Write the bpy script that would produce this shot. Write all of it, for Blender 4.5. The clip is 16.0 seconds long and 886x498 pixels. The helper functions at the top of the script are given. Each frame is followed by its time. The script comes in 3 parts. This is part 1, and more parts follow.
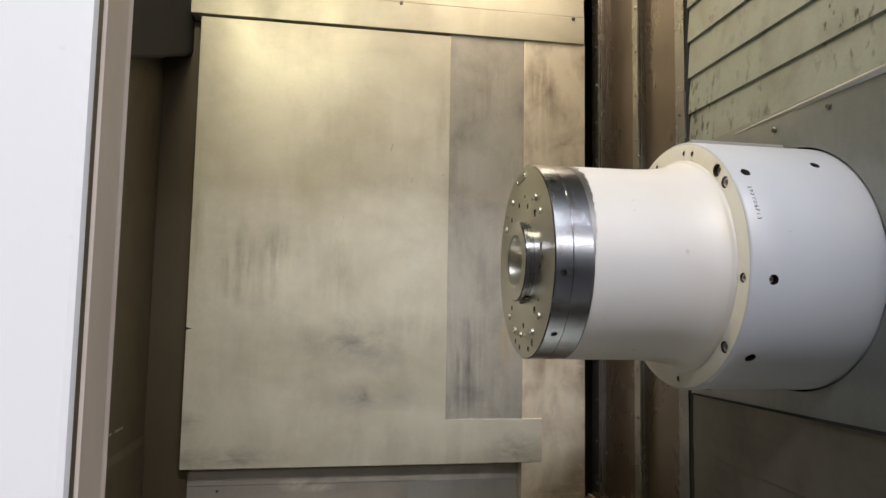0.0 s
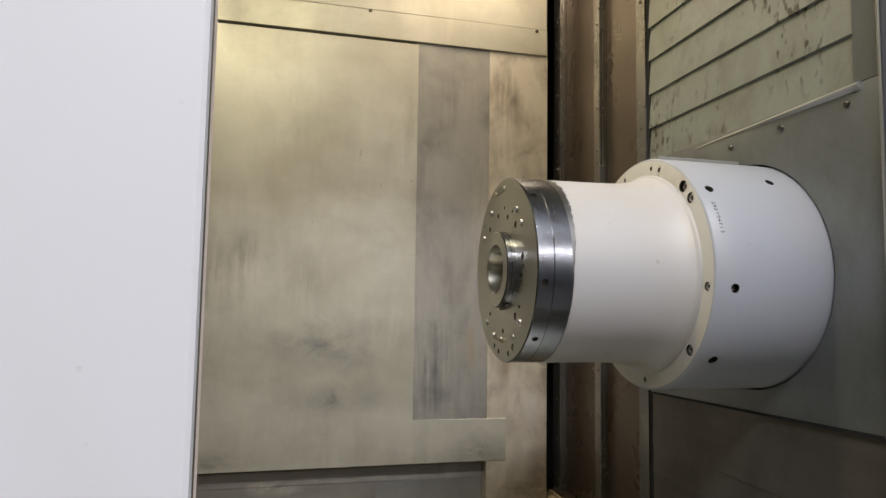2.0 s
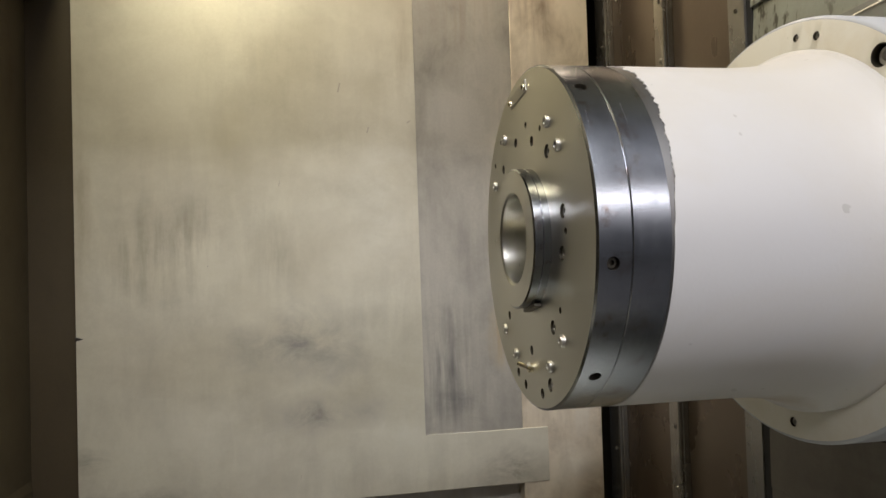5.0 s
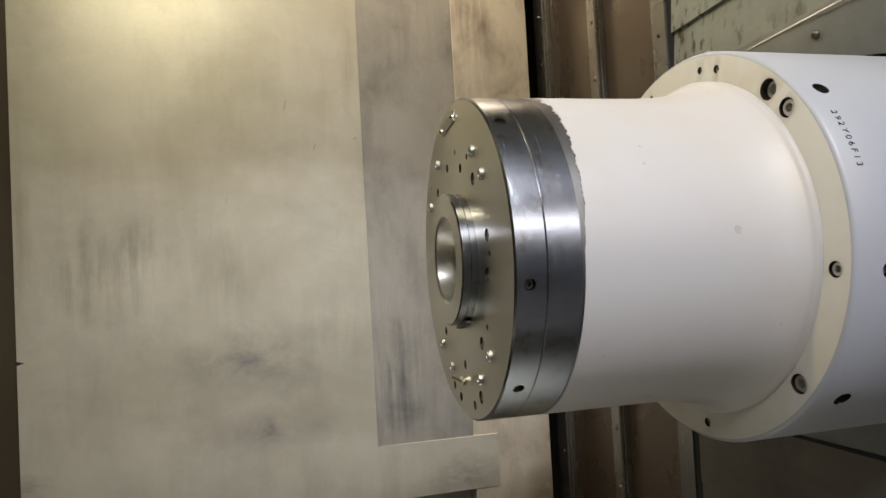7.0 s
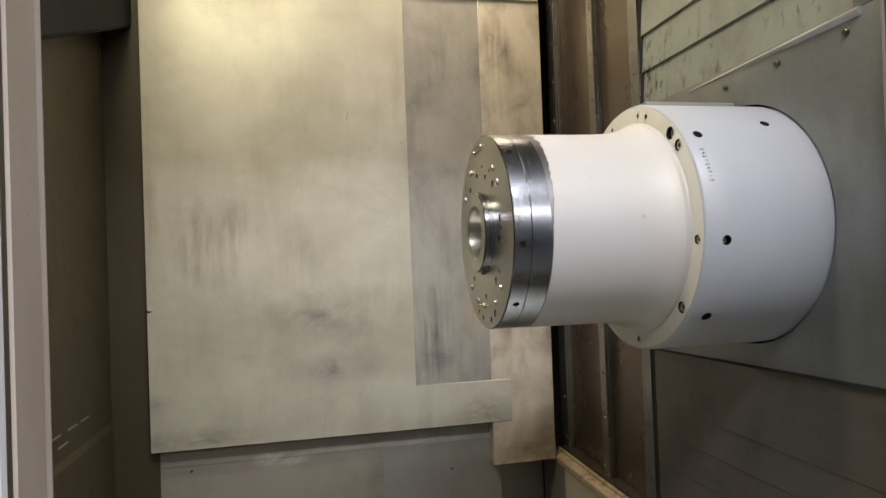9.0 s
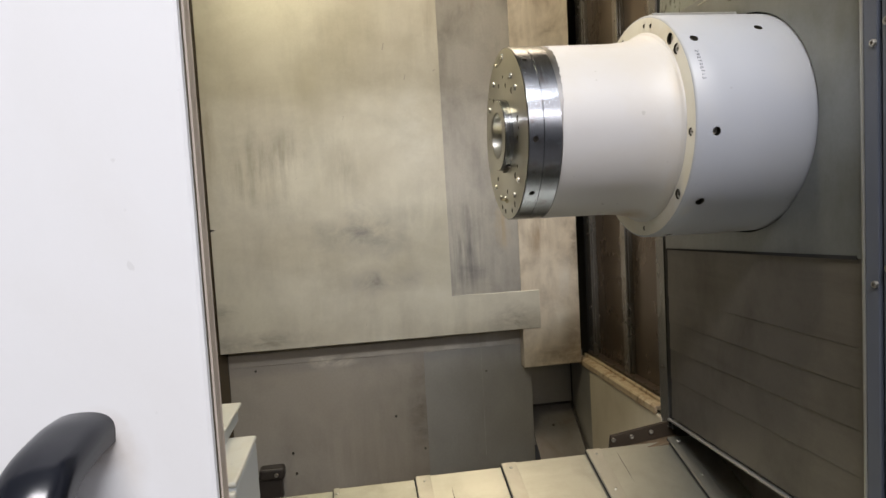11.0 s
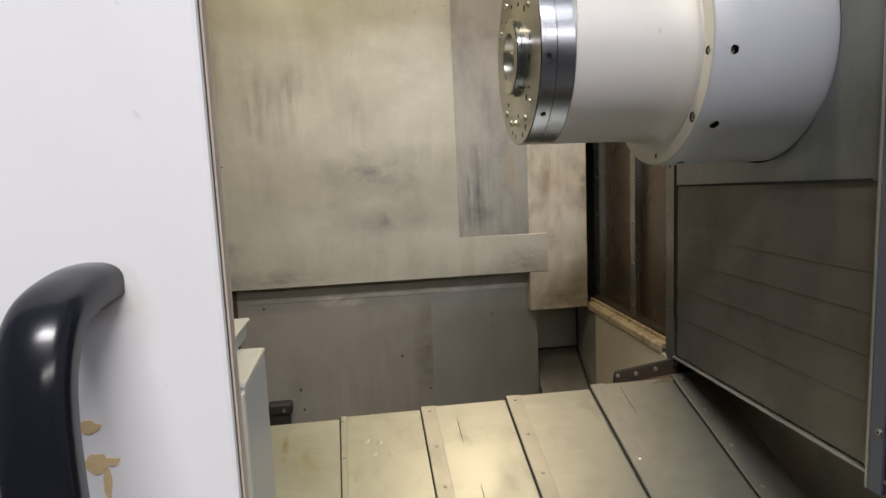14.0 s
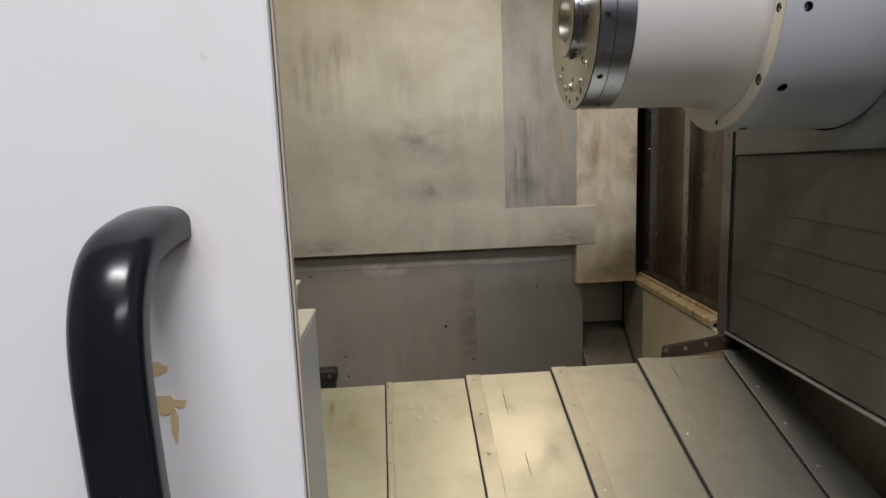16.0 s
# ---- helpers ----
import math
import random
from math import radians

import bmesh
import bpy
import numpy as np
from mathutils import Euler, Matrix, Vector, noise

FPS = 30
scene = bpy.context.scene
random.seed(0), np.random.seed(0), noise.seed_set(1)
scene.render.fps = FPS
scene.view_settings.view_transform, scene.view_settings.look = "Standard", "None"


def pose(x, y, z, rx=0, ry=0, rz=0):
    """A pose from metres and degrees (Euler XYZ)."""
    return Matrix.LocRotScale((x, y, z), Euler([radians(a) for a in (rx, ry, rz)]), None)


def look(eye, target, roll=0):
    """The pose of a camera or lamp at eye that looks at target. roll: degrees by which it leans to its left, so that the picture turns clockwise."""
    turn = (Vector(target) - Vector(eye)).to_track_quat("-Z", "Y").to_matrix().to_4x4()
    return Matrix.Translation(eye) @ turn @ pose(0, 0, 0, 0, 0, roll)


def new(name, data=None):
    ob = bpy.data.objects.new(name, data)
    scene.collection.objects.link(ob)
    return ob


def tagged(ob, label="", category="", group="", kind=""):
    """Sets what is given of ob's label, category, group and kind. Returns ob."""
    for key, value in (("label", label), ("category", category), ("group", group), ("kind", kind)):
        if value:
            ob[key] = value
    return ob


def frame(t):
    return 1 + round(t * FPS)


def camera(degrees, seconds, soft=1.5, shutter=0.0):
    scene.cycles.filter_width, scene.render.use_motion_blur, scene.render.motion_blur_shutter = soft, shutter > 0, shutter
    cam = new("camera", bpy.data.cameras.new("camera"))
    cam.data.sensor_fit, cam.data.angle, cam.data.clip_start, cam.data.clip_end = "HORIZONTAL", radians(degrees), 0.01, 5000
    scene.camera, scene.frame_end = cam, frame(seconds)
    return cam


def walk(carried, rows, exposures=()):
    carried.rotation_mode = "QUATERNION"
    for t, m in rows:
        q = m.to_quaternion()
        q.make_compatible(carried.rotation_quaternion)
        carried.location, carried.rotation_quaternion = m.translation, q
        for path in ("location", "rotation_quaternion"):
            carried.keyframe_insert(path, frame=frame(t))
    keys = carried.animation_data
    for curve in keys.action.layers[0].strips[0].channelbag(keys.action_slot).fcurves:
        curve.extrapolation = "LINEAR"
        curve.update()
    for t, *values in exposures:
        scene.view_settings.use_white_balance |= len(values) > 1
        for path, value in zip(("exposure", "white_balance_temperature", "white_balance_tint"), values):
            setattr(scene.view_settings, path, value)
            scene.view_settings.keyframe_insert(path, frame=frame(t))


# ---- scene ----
cam = camera(70.6, 16.0)
PATH = [
    (0, (0.005, -0.01, 1.549), (0.305, 1.961, 1.707), 1.0),
    (0.5, (-0.002, -0.012, 1.543), (0.357, 1.951, 1.685), 0.3),
    (1, (-0.021, -0.021, 1.543), (0.39, 1.932, 1.672), 0.4),
    (1.5, (-0.053, -0.028, 1.549), (0.388, 1.918, 1.692), 1.0),
    (2, (-0.058, -0.041, 1.56), (0.401, 1.899, 1.719), 0.9),
    (2.5, (-0.058, -0.076, 1.567), (0.407, 1.862, 1.738), 1.6),
    (3, (-0.051, -0.076, 1.569), (0.444, 1.859, 1.661), 0.8),
    (3.5, (0.005, 0.05, 1.591), (0.491, 1.987, 1.699), 0.3),
    (4, (0.081, 0.287, 1.587), (0.447, 2.25, 1.7), -0.9),
    (4.2, (0.107, 0.368, 1.588), (0.438, 2.338, 1.673), -1.1),
    (6.3, (0.109, 0.419, 1.591), (0.487, 2.383, 1.621), -3.0),
    (6.5, (0.11, 0.404, 1.59), (0.504, 2.365, 1.628), -2.6),
    (7, (0.123, 0.37, 1.602), (0.6, 2.312, 1.666), -3.1),
    (7.5, (0.117, 0.36, 1.606), (0.586, 2.303, 1.685), -3.2),
    (8, (0.109, 0.327, 1.594), (0.529, 2.282, 1.645), -1.6),
    (8.5, (0.067, 0.161, 1.59), (0.497, 2.114, 1.616), -2.1),
    (9, (0.016, -0.007, 1.572), (0.422, 1.951, 1.601), -2.1),
    (9.5, (0.01, -0.095, 1.543), (0.407, 1.865, 1.492), -2.8),
    (9.7, (0.012, -0.115, 1.538), (0.344, 1.856, 1.474), -2.5),
    (11.8, (-0.004, -0.168, 1.454), (0.268, 1.805, 1.274), -3.2),
    (12, (0.002, -0.159, 1.448), (0.292, 1.811, 1.259), -2.9),
    (12.5, (-0.015, -0.155, 1.445), (0.218, 1.821, 1.242), -3.6),
    (13, (-0.009, -0.166, 1.436), (0.251, 1.805, 1.214), -3.1),
    (13.5, (-0.006, -0.169, 1.428), (0.273, 1.797, 1.184), -2.7),
    (14, (-0.004, -0.165, 1.421), (0.242, 1.804, 1.164), -2.5),
    (14.5, (-0.015, -0.167, 1.43), (0.158, 1.811, 1.187), -2.9),
    (15, (-0.015, -0.167, 1.417), (0.099, 1.811, 1.145), -2.6),
    (15.5, (-0.017, -0.163, 1.414), (0.099, 1.813, 1.124), -2.0),
    (16, (-0.02, -0.156, 1.403), (0.094, 1.814, 1.075), -2.1),
]
EXPOSURE = [(0, 0.1), (1, 0.07), (1.5, -0.05), (2.5, -0.25), (3, -0.27), (3.5, 0.0), (4, 0.05), (6.5, 0.0), (8, -0.04), (9, 0.1), (9.5, 0.21), (12, 0.15), (14, 0.1), (15, 0.02), (16, -0.1)]
walk(cam, [(t, look(eye, target, roll)) for t, eye, target, roll in PATH], [(t, stops, 6690 if t < 10 else 6850, 13) for t, stops in EXPOSURE])

# ---- world and lights ----
world = bpy.data.worlds.new("world")
scene.world = world
world.use_nodes = True
world.node_tree.nodes["Background"].inputs[0].default_value = (0.55, 0.6, 0.7, 1)
world.node_tree.nodes["Background"].inputs[1].default_value = 0.15


def area_lamp(name, eye, target, sx, sy, watts, colour):
    data = bpy.data.lights.new(name, "AREA")
    data.shape, data.size, data.size_y, data.energy, data.color = "RECTANGLE", sx, sy, watts, colour
    ob = new(name, data)
    ob.matrix_world = look(eye, target)
    return ob


# hall lights over the aisle behind the camera, and the machine's own work lamps
area_lamp("hall_light", (2.0, -4.4, 3.5), (0.2, 0.6, 1.4), 3.4, 0.35, 62, (0.97, 0.96, 1.0))
area_lamp("hall_light", (0.1, -2.0, 4.35), (0.1, 0.4, 1.3), 2.4, 0.5, 186, (0.92, 0.95, 1.0))
area_lamp("work_light", (-0.32, 0.78, 2.88), (-0.12, 1.5, 1.5), 0.45, 0.1, 9.8, (1.0, 0.94, 0.67))
area_lamp("work_light", (0.47, 1.60, 2.74), (0.42, 1.66, 1.0), 0.60, 0.35, 4.2, (1.0, 0.84, 0.62))


# ---- materials ----
def material(name):
    m = bpy.data.materials.new(name)
    m.use_nodes = True
    t = m.node_tree
    return m, t, t.nodes["Principled BSDF"]


def texcoord(t, scale):
    mp = t.nodes.new("ShaderNodeMapping")
    mp.inputs["Scale"].default_value = scale
    g = t.nodes.new("ShaderNodeNewGeometry")
    t.links.new(g.outputs["Position"], mp.inputs["Vector"])
    return mp.outputs["Vector"]


def noise_node(t, vec, scale, detail=6.0, rough=0.6, distort=0.0):
    n = t.nodes.new("ShaderNodeTexNoise")
    n.inputs["Scale"].default_value = scale
    n.inputs["Detail"].default_value = detail
    n.inputs["Roughness"].default_value = rough
    n.inputs["Distortion"].default_value = distort
    t.links.new(vec, n.inputs["Vector"])
    return n.outputs["Fac"]


def ramp(t, fac, stops):
    r = t.nodes.new("ShaderNodeValToRGB")
    while len(r.color_ramp.elements) < len(stops):
        r.color_ramp.elements.new(0.5)
    for e, (p, c) in zip(r.color_ramp.elements, stops):
        e.position, e.color = p, (*c, 1) if len(c) == 3 else c
    t.links.new(fac, r.inputs["Fac"])
    return r.outputs["Color"]


def grey(v):
    return (v, v, v)


def mix(t, fac, a, b, mode="MIX"):
    n = t.nodes.new("ShaderNodeMix")
    n.data_type, n.blend_type = "RGBA", mode
    for sock, v in ((n.inputs["Factor"], fac), (n.inputs["A"], a), (n.inputs["B"], b)):
        if isinstance(v, (int, float)):
            sock.default_value = v
        elif isinstance(v, tuple):
            sock.default_value = (*v, 1)
        else:
            t.links.new(v, sock)
    return n.outputs["Result"]


def bump(t, bsdf, height, strength, distance):
    b = t.nodes.new("ShaderNodeBump")
    b.inputs["Strength"].default_value, b.inputs["Distance"].default_value = strength, distance
    t.links.new(height, b.inputs["Height"])
    t.links.new(b.outputs["Normal"], bsdf.inputs["Normal"])


def patch_mask(t, px, pz, rx, rz, py=0.0, ry=0.0):
    """A soft oval with a wavering edge, 1 in its middle; flat in y unless ry is given."""
    g = t.nodes.new("ShaderNodeNewGeometry")
    mp = t.nodes.new("ShaderNodeMapping")
    mp.inputs["Location"].default_value = (-px / rx, -py / ry if ry else 0, -pz / rz)
    mp.inputs["Scale"].default_value = (1 / rx, 1 / ry if ry else 0, 1 / rz)
    t.links.new(g.outputs["Position"], mp.inputs["Vector"])
    d = t.nodes.new("ShaderNodeVectorMath")
    d.operation = "LENGTH"
    t.links.new(mp.outputs["Vector"], d.inputs[0])
    w = noise_node(t, g.outputs["Position"], 9, 4, 0.6)
    a = t.nodes.new("ShaderNodeMath")
    a.operation = "MULTIPLY_ADD"
    t.links.new(w, a.inputs[0])
    a.inputs[1].default_value = 0.9
    t.links.new(d.outputs["Value"], a.inputs[2])
    return ramp(t, a.outputs["Value"], [(0.45, grey(1)), (1.0, grey(0))])


def sheet(name, base, dark, metal, rough, streak=(36, 36, 3.0), stain=0.5, blotch=3.0, spots=0.0, spec=0.5, warm=None, relief=0.03, grain=0.05, patches=(), wiped=()):
    """Sheet metal with dried coolant: broad tone, soft smudges, patches of fine streaks along z, faint grain; pale
    patches can hold painted light.
    """
    m, t, b = material(name)
    v1 = texcoord(t, streak)
    v2 = texcoord(t, (1, 1, 1))
    v3 = texcoord(t, (1.5, 1.5, 1.0))
    st = ramp(t, noise_node(t, v1, 1.0, 5, 0.6, 0.25), [(0.40, grey(0)), (0.66, grey(1))])
    where = ramp(t, noise_node(t, v2, blotch, 4, 0.55, 0.6), [(0.46, grey(0)), (0.66, grey(1))])
    streaks = mix(t, 1.0, st, where, "MULTIPLY")
    smudge = ramp(t, noise_node(t, v3, blotch * 1.5, 8, 0.6, 0.25), [(0.45, grey(0)), (0.60, grey(0.35)), (0.76, grey(1))])
    fac = mix(t, 1.0, mix(t, 0.38, (0, 0, 0), streaks), smudge, "SCREEN")
    fine = noise_node(t, v2, 140, 3, 0.7)
    soft = ramp(t, noise_node(t, v2, 1.3, 3, 0.5, 0.4), [(0.3, grey(0)), (0.7, grey(1))])
    other = warm or tuple(c * 0.84 for c in base)
    col = mix(t, soft, other, tuple(min(1, c * 1.06) for c in base))
    col = mix(t, grain, col, ramp(t, fine, [(0.3, grey(0.1)), (0.7, grey(0.9))]), "OVERLAY")
    col = mix(t, mix(t, stain, (0, 0, 0), fac), col, dark)
    for tone, amount, seed in wiped:
        mp = texcoord(t, (1.4, 1.0, 2.3))
        mp.node.inputs["Location"].default_value = (seed, 0, seed * 0.7)
        mp.node.inputs["Rotation"].default_value = (0, radians(14), 0)
        arcs = ramp(t, noise_node(t, mp, 1.6, 5, 0.55, 0.35), [(0.44, grey(0)), (0.74, grey(1))])
        col = mix(t, mix(t, amount, (0, 0, 0), arcs), col, tone)
    if spots:
        sp = ramp(t, noise_node(t, texcoord(t, (60, 60, 26)), 1.0, 3, 0.6), [(0.56, grey(0)), (0.64, grey(1))])
        sp2 = mix(t, 1.0, sp, ramp(t, noise_node(t, v2, 5, 3, 0.5), [(0.42, grey(0)), (0.6, grey(1))]), "MULTIPLY")
        col = mix(t, mix(t, spots, (0, 0, 0), sp2), col, tuple(c * 0.4 for c in dark))
    for px, pz, rx, rz, amount, tone, lined in patches:
        edge = patch_mask(t, px, pz, rx, rz)
        grainy = st if lined else ramp(t, noise_node(t, texcoord(t, (0.75, 1.0, 1.3)), 11, 8, 0.68, 0.7), [(0.34, grey(0)), (0.62, grey(1))])
        col = mix(t, mix(t, amount, (0, 0, 0), mix(t, 1.0, edge, grainy, "MULTIPLY")), col, tone)
    t.links.new(col, b.inputs["Base Color"])
    b.inputs["Metallic"].default_value = metal
    b.inputs["Specular IOR Level"].default_value = spec
    t.links.new(ramp(t, fac, [(0.0, grey(rough)), (1.0, grey(min(1, rough + 0.16)))]), b.inputs["Roughness"])
    bump(t, b, noise_node(t, v2, 9, 3, 0.5), relief, 0.02)
    return m


def paint(name, base, grime, rough=0.45, amount=0.3, scale=4.0, peel=0.03, spots=()):
    """Sprayed paint with faint grime, specks and orange peel; spots are oily stains (centre, radii, amount, tone)."""
    m, t, b = material(name)
    v = texcoord(t, (1, 1, 1))
    g = ramp(t, noise_node(t, v, scale, 6, 0.6, 0.5), [(0.48, grey(0)), (0.78, grey(1))])
    fine = noise_node(t, v, 260, 3, 0.6)
    specks = ramp(t, noise_node(t, v, 75, 2, 0.4), [(0.74, grey(0)), (0.77, grey(1))])
    col = mix(t, mix(t, amount, (0, 0, 0), g), base, grime)
    col = mix(t, mix(t, amount * 0.6, (0, 0, 0), specks), col, tuple(c * 0.4 for c in grime))
    for (px, py, pz), (rx, ry, rz), much, tone in spots:
        edge = patch_mask(t, px, pz, rx, rz, py, ry)
        runs = ramp(t, noise_node(t, v, 28, 6, 0.65, 0.5), [(0.3, grey(0.25)), (0.6, grey(1))])
        col = mix(t, mix(t, much, (0, 0, 0), mix(t, 1.0, edge, runs, "MULTIPLY")), col, tone)
    t.links.new(col, b.inputs["Base Color"])
    t.links.new(ramp(t, g, [(0.0, grey(rough)), (1.0, grey(min(1, rough + 0.12)))]), b.inputs["Roughness"])
    bump(t, b, mix(t, 0.4, fine, noise_node(t, v, 30, 3, 0.5)), peel, 0.003)
    return m


def steel(name, base, rough, aniso=0.0, scratch=0.1, scuffs=0.0, turn=0.0):
    """Turned or ground bare steel."""
    m, t, b = material(name)
    v = texcoord(t, (1, 1, 1))
    vr = texcoord(t, (400, 6, 6))
    lines = noise_node(t, vr, 1.0, 3, 0.5)
    cloud = noise_node(t, v, 14, 5, 0.6)
    col = mix(t, cloud, tuple(c * 0.82 for c in base), base)
    extra = None
    if scuffs:
        rust = ramp(t, noise_node(t, v, 55, 6, 0.7), [(0.55, grey(0)), (0.66, grey(1))])
        area = ramp(t, noise_node(t, v, 13, 3, 0.5), [(0.42, grey(0)), (0.58, grey(1))])
        col = mix(t, mix(t, scuffs, (0, 0, 0), mix(t, 1.0, rust, area, "MULTIPLY")), col, (0.16, 0.10, 0.065))
        extra = ramp(t, noise_node(t, texcoord(t, (150, 110, 110)), 1.0, 5, 0.7, 1.2), [(0.55, grey(0)), (0.72, grey(1))])
    t.links.new(col, b.inputs["Base Color"])
    b.inputs["Metallic"].default_value = 1.0
    t.links.new(ramp(t, mix(t, 0.5, lines, cloud), [(0.2, grey(rough * 0.75)), (0.8, grey(rough * 1.3))]), b.inputs["Roughness"])
    if aniso:
        tan = t.nodes.new("ShaderNodeTangent")
        tan.direction_type, tan.axis = "RADIAL", "X"
        b.inputs["Anisotropic Rotation"].default_value = turn
        t.links.new(tan.outputs["Tangent"], b.inputs["Tangent"])
        b.inputs["Anisotropic"].default_value = aniso
    bump(t, b, mix(t, 0.55, lines, extra) if extra else lines, scratch, 0.0004)
    return m


def plain(name, base, rough=0.6, metal=0.0):
    m, t, b = material(name)
    n = noise_node(t, texcoord(t, (1, 1, 1)), 40, 4, 0.6)
    t.links.new(mix(t, n, tuple(c * 0.75 for c in base), tuple(min(1, c * 1.2) for c in base)), b.inputs["Base Color"])
    b.inputs["Roughness"].default_value, b.inputs["Metallic"].default_value = rough, metal
    return m


# pale patches near z 1.2 paint light onto the lower panel; the rest are stains
PANEL = sheet("stained_panel_lit", (0.595, 0.572, 0.472), (0.27, 0.25, 0.215), 0.35, 0.40, streak=(24, 24, 3.4), stain=0.7, blotch=2.4, warm=(0.54, 0.505, 0.42), wiped=(((0.70, 0.67, 0.57), 0.6, 3.1), ((0.36, 0.32, 0.23), 0.6, 7.7)), patches=(
    (0.0, 1.25, 0.55, 0.22, 0.55, (0.74, 0.71, 0.62), False), (0.22, 1.75, 0.16, 0.5, 0.5, (0.70, 0.69, 0.62), False), (-0.12, 1.85, 0.10, 0.3, 0.4, (0.46, 0.42, 0.30), False), (0.26, 1.2, 0.3, 0.12, 0.5, (0.74, 0.72, 0.64), False),
    (-0.27, 1.64, 0.24, 0.26, 0.8, (0.20, 0.175, 0.12), True), (-0.02, 1.62, 0.16, 0.2, 0.5, (0.24, 0.22, 0.17), True), (0.02, 1.42, 0.36, 0.18, 0.85, (0.24, 0.23, 0.22), False),
    (0.06, 1.26, 0.34, 0.10, 0.8, (0.23, 0.21, 0.19), False), (-0.30, 1.085, 0.34, 0.07, 0.75, (0.17, 0.15, 0.125), False), (-0.42, 1.19, 0.1, 0.06, 0.8, (0.16, 0.15, 0.13), False),
    (0.52, 1.10, 0.17, 0.12, 0.85, (0.15, 0.125, 0.10), False), (-0.43, 1.75, 0.06, 0.5, 0.5, (0.26, 0.20, 0.12), True), (0.27, 2.1, 0.07, 0.3, 0.45, (0.30, 0.25, 0.18), True)))
PANEL_DARK = sheet("stained_panel_grey", (0.48, 0.455, 0.405), (0.15, 0.145, 0.14), 0.35, 0.40, stain=0.85, blotch=3.4, warm=(0.33, 0.312, 0.28), patches=(
    (0.52, 1.75, 0.12, 1.0, 0.8, (0.63, 0.59, 0.51), True),
    (0.36, 1.33, 0.14, 0.28, 0.9, (0.12, 0.12, 0.125), True), (0.37, 1.27, 0.12, 0.1, 0.6, (0.14, 0.14, 0.14), False), (0.42, 2.2, 0.25, 0.3, 0.5, (0.26, 0.20, 0.14), True), (0.49, 1.42, 0.06, 0.16, 0.8, (0.42, 0.31, 0.16), True), (0.43, 1.22, 0.08, 0.04, 0.7, (0.55, 0.51, 0.43), False)))
PANEL_EDGE = sheet("stained_panel_brown", (0.82, 0.76, 0.65), (0.22, 0.16, 0.105), 0.35, 0.42, stain=0.9, blotch=5.0, warm=(0.60, 0.50, 0.37), patches=(
    (0.69, 1.00, 0.18, 0.2, 0.8, (0.22, 0.17, 0.12), False), (0.66, 1.12, 0.16, 0.3, 0.7, (0.86, 0.81, 0.71), False),
    (0.62, 1.36, 0.10, 0.16, 0.75, (0.30, 0.19, 0.09), True), (0.72, 1.02, 0.09, 0.2, 0.6, (0.24, 0.18, 0.12), False), (0.735, 1.35, 0.045, 0.16, 0.85, (0.13, 0.10, 0.075), False), (0.64, 0.96, 0.16, 0.06, 0.6, (0.2, 0.155, 0.11), False), (0.62, 1.17, 0.05, 0.09, 0.8, (0.16, 0.12, 0.08), False), (0.69, 1.22, 0.06, 0.16, 0.7, (0.80, 0.77, 0.70), True), (0.60, 2.2, 0.14, 0.3, 0.6, (0.2, 0.14, 0.11), True)))
LOWER = sheet("lower_sheet", (0.43, 0.405, 0.36), (0.19, 0.17, 0.145), 0.4, 0.40, stain=0.6, blotch=2.0, warm=(0.37, 0.325, 0.265), patches=(
    (0.43, 0.80, 0.40, 1.1, 0.8, (0.54, 0.54, 0.515), False), (0.42, 0.80, 0.40, 1.0, 0.7, (0.56, 0.56, 0.53), True),
    (-0.10, 0.992, 0.17, 0.05, 1.0, (0.85, 0.79, 0.64), False), (-0.12, 0.994, 0.12, 0.04, 0.9, (0.85, 0.79, 0.64), False), (0.15, 1.012, 0.50, 0.026, 0.8, (0.62, 0.58, 0.49), False), (0.33, 0.97, 0.03, 0.14, 0.6, (0.58, 0.55, 0.47), True), (0.50, 0.99, 0.1, 0.07, 0.7, (0.17, 0.155, 0.14), False), (0.19, 0.8, 0.1, 0.4, 0.6, (0.12, 0.10, 0.08), False)))
# weak light on the left side is put into these two dark base colours
SIDE_DIM = sheet("side_sheet", (0.10, 0.083, 0.05), (0.06, 0.048, 0.03), 0.25, 0.50, stain=0.5)
CORNER_SHADE = sheet("corner_sheet_shade", (0.075, 0.057, 0.034), (0.045, 0.034, 0.02), 0.25, 0.50, stain=0.5)
RIGHT = sheet("right_sheet", (0.248, 0.259, 0.259), (0.135, 0.135, 0.118), 0.55, 0.36, stain=0.55, blotch=4.0)
SLAT = sheet("slat_sheet", (0.36, 0.385, 0.34), (0.18, 0.165, 0.12), 0.4, 0.46, streak=(30, 30, 5), stain=0.7, blotch=5.0, spots=0.9)
RAILWALL = sheet("rail_sheet", (0.145, 0.115, 0.09), (0.095, 0.073, 0.055), 0.55, 0.27, stain=0.35, warm=(0.12, 0.09, 0.068), relief=0.015)
# grimy sheet, base darkened further: the shade below the drum is painted in
GRIMY_SHADED = sheet("grimy_slat_shaded", (0.155, 0.14, 0.122), (0.07, 0.062, 0.05), 0.45, 0.40, streak=(14, 2.5, 30), stain=0.9, blotch=3.4)
COVER = sheet("cover_steel", (0.56, 0.57, 0.50), (0.36, 0.34, 0.26), 0.9, 0.36, streak=(4, 40, 40), stain=0.6, blotch=5.0, relief=0.010, grain=0.02, patches=((-0.208, 0.815, 0.016, 0.040, 1.0, (0.36, 0.27, 0.10), False), (-0.16, 0.80, 0.12, 0.06, 0.6, (0.40, 0.36, 0.20), False)))
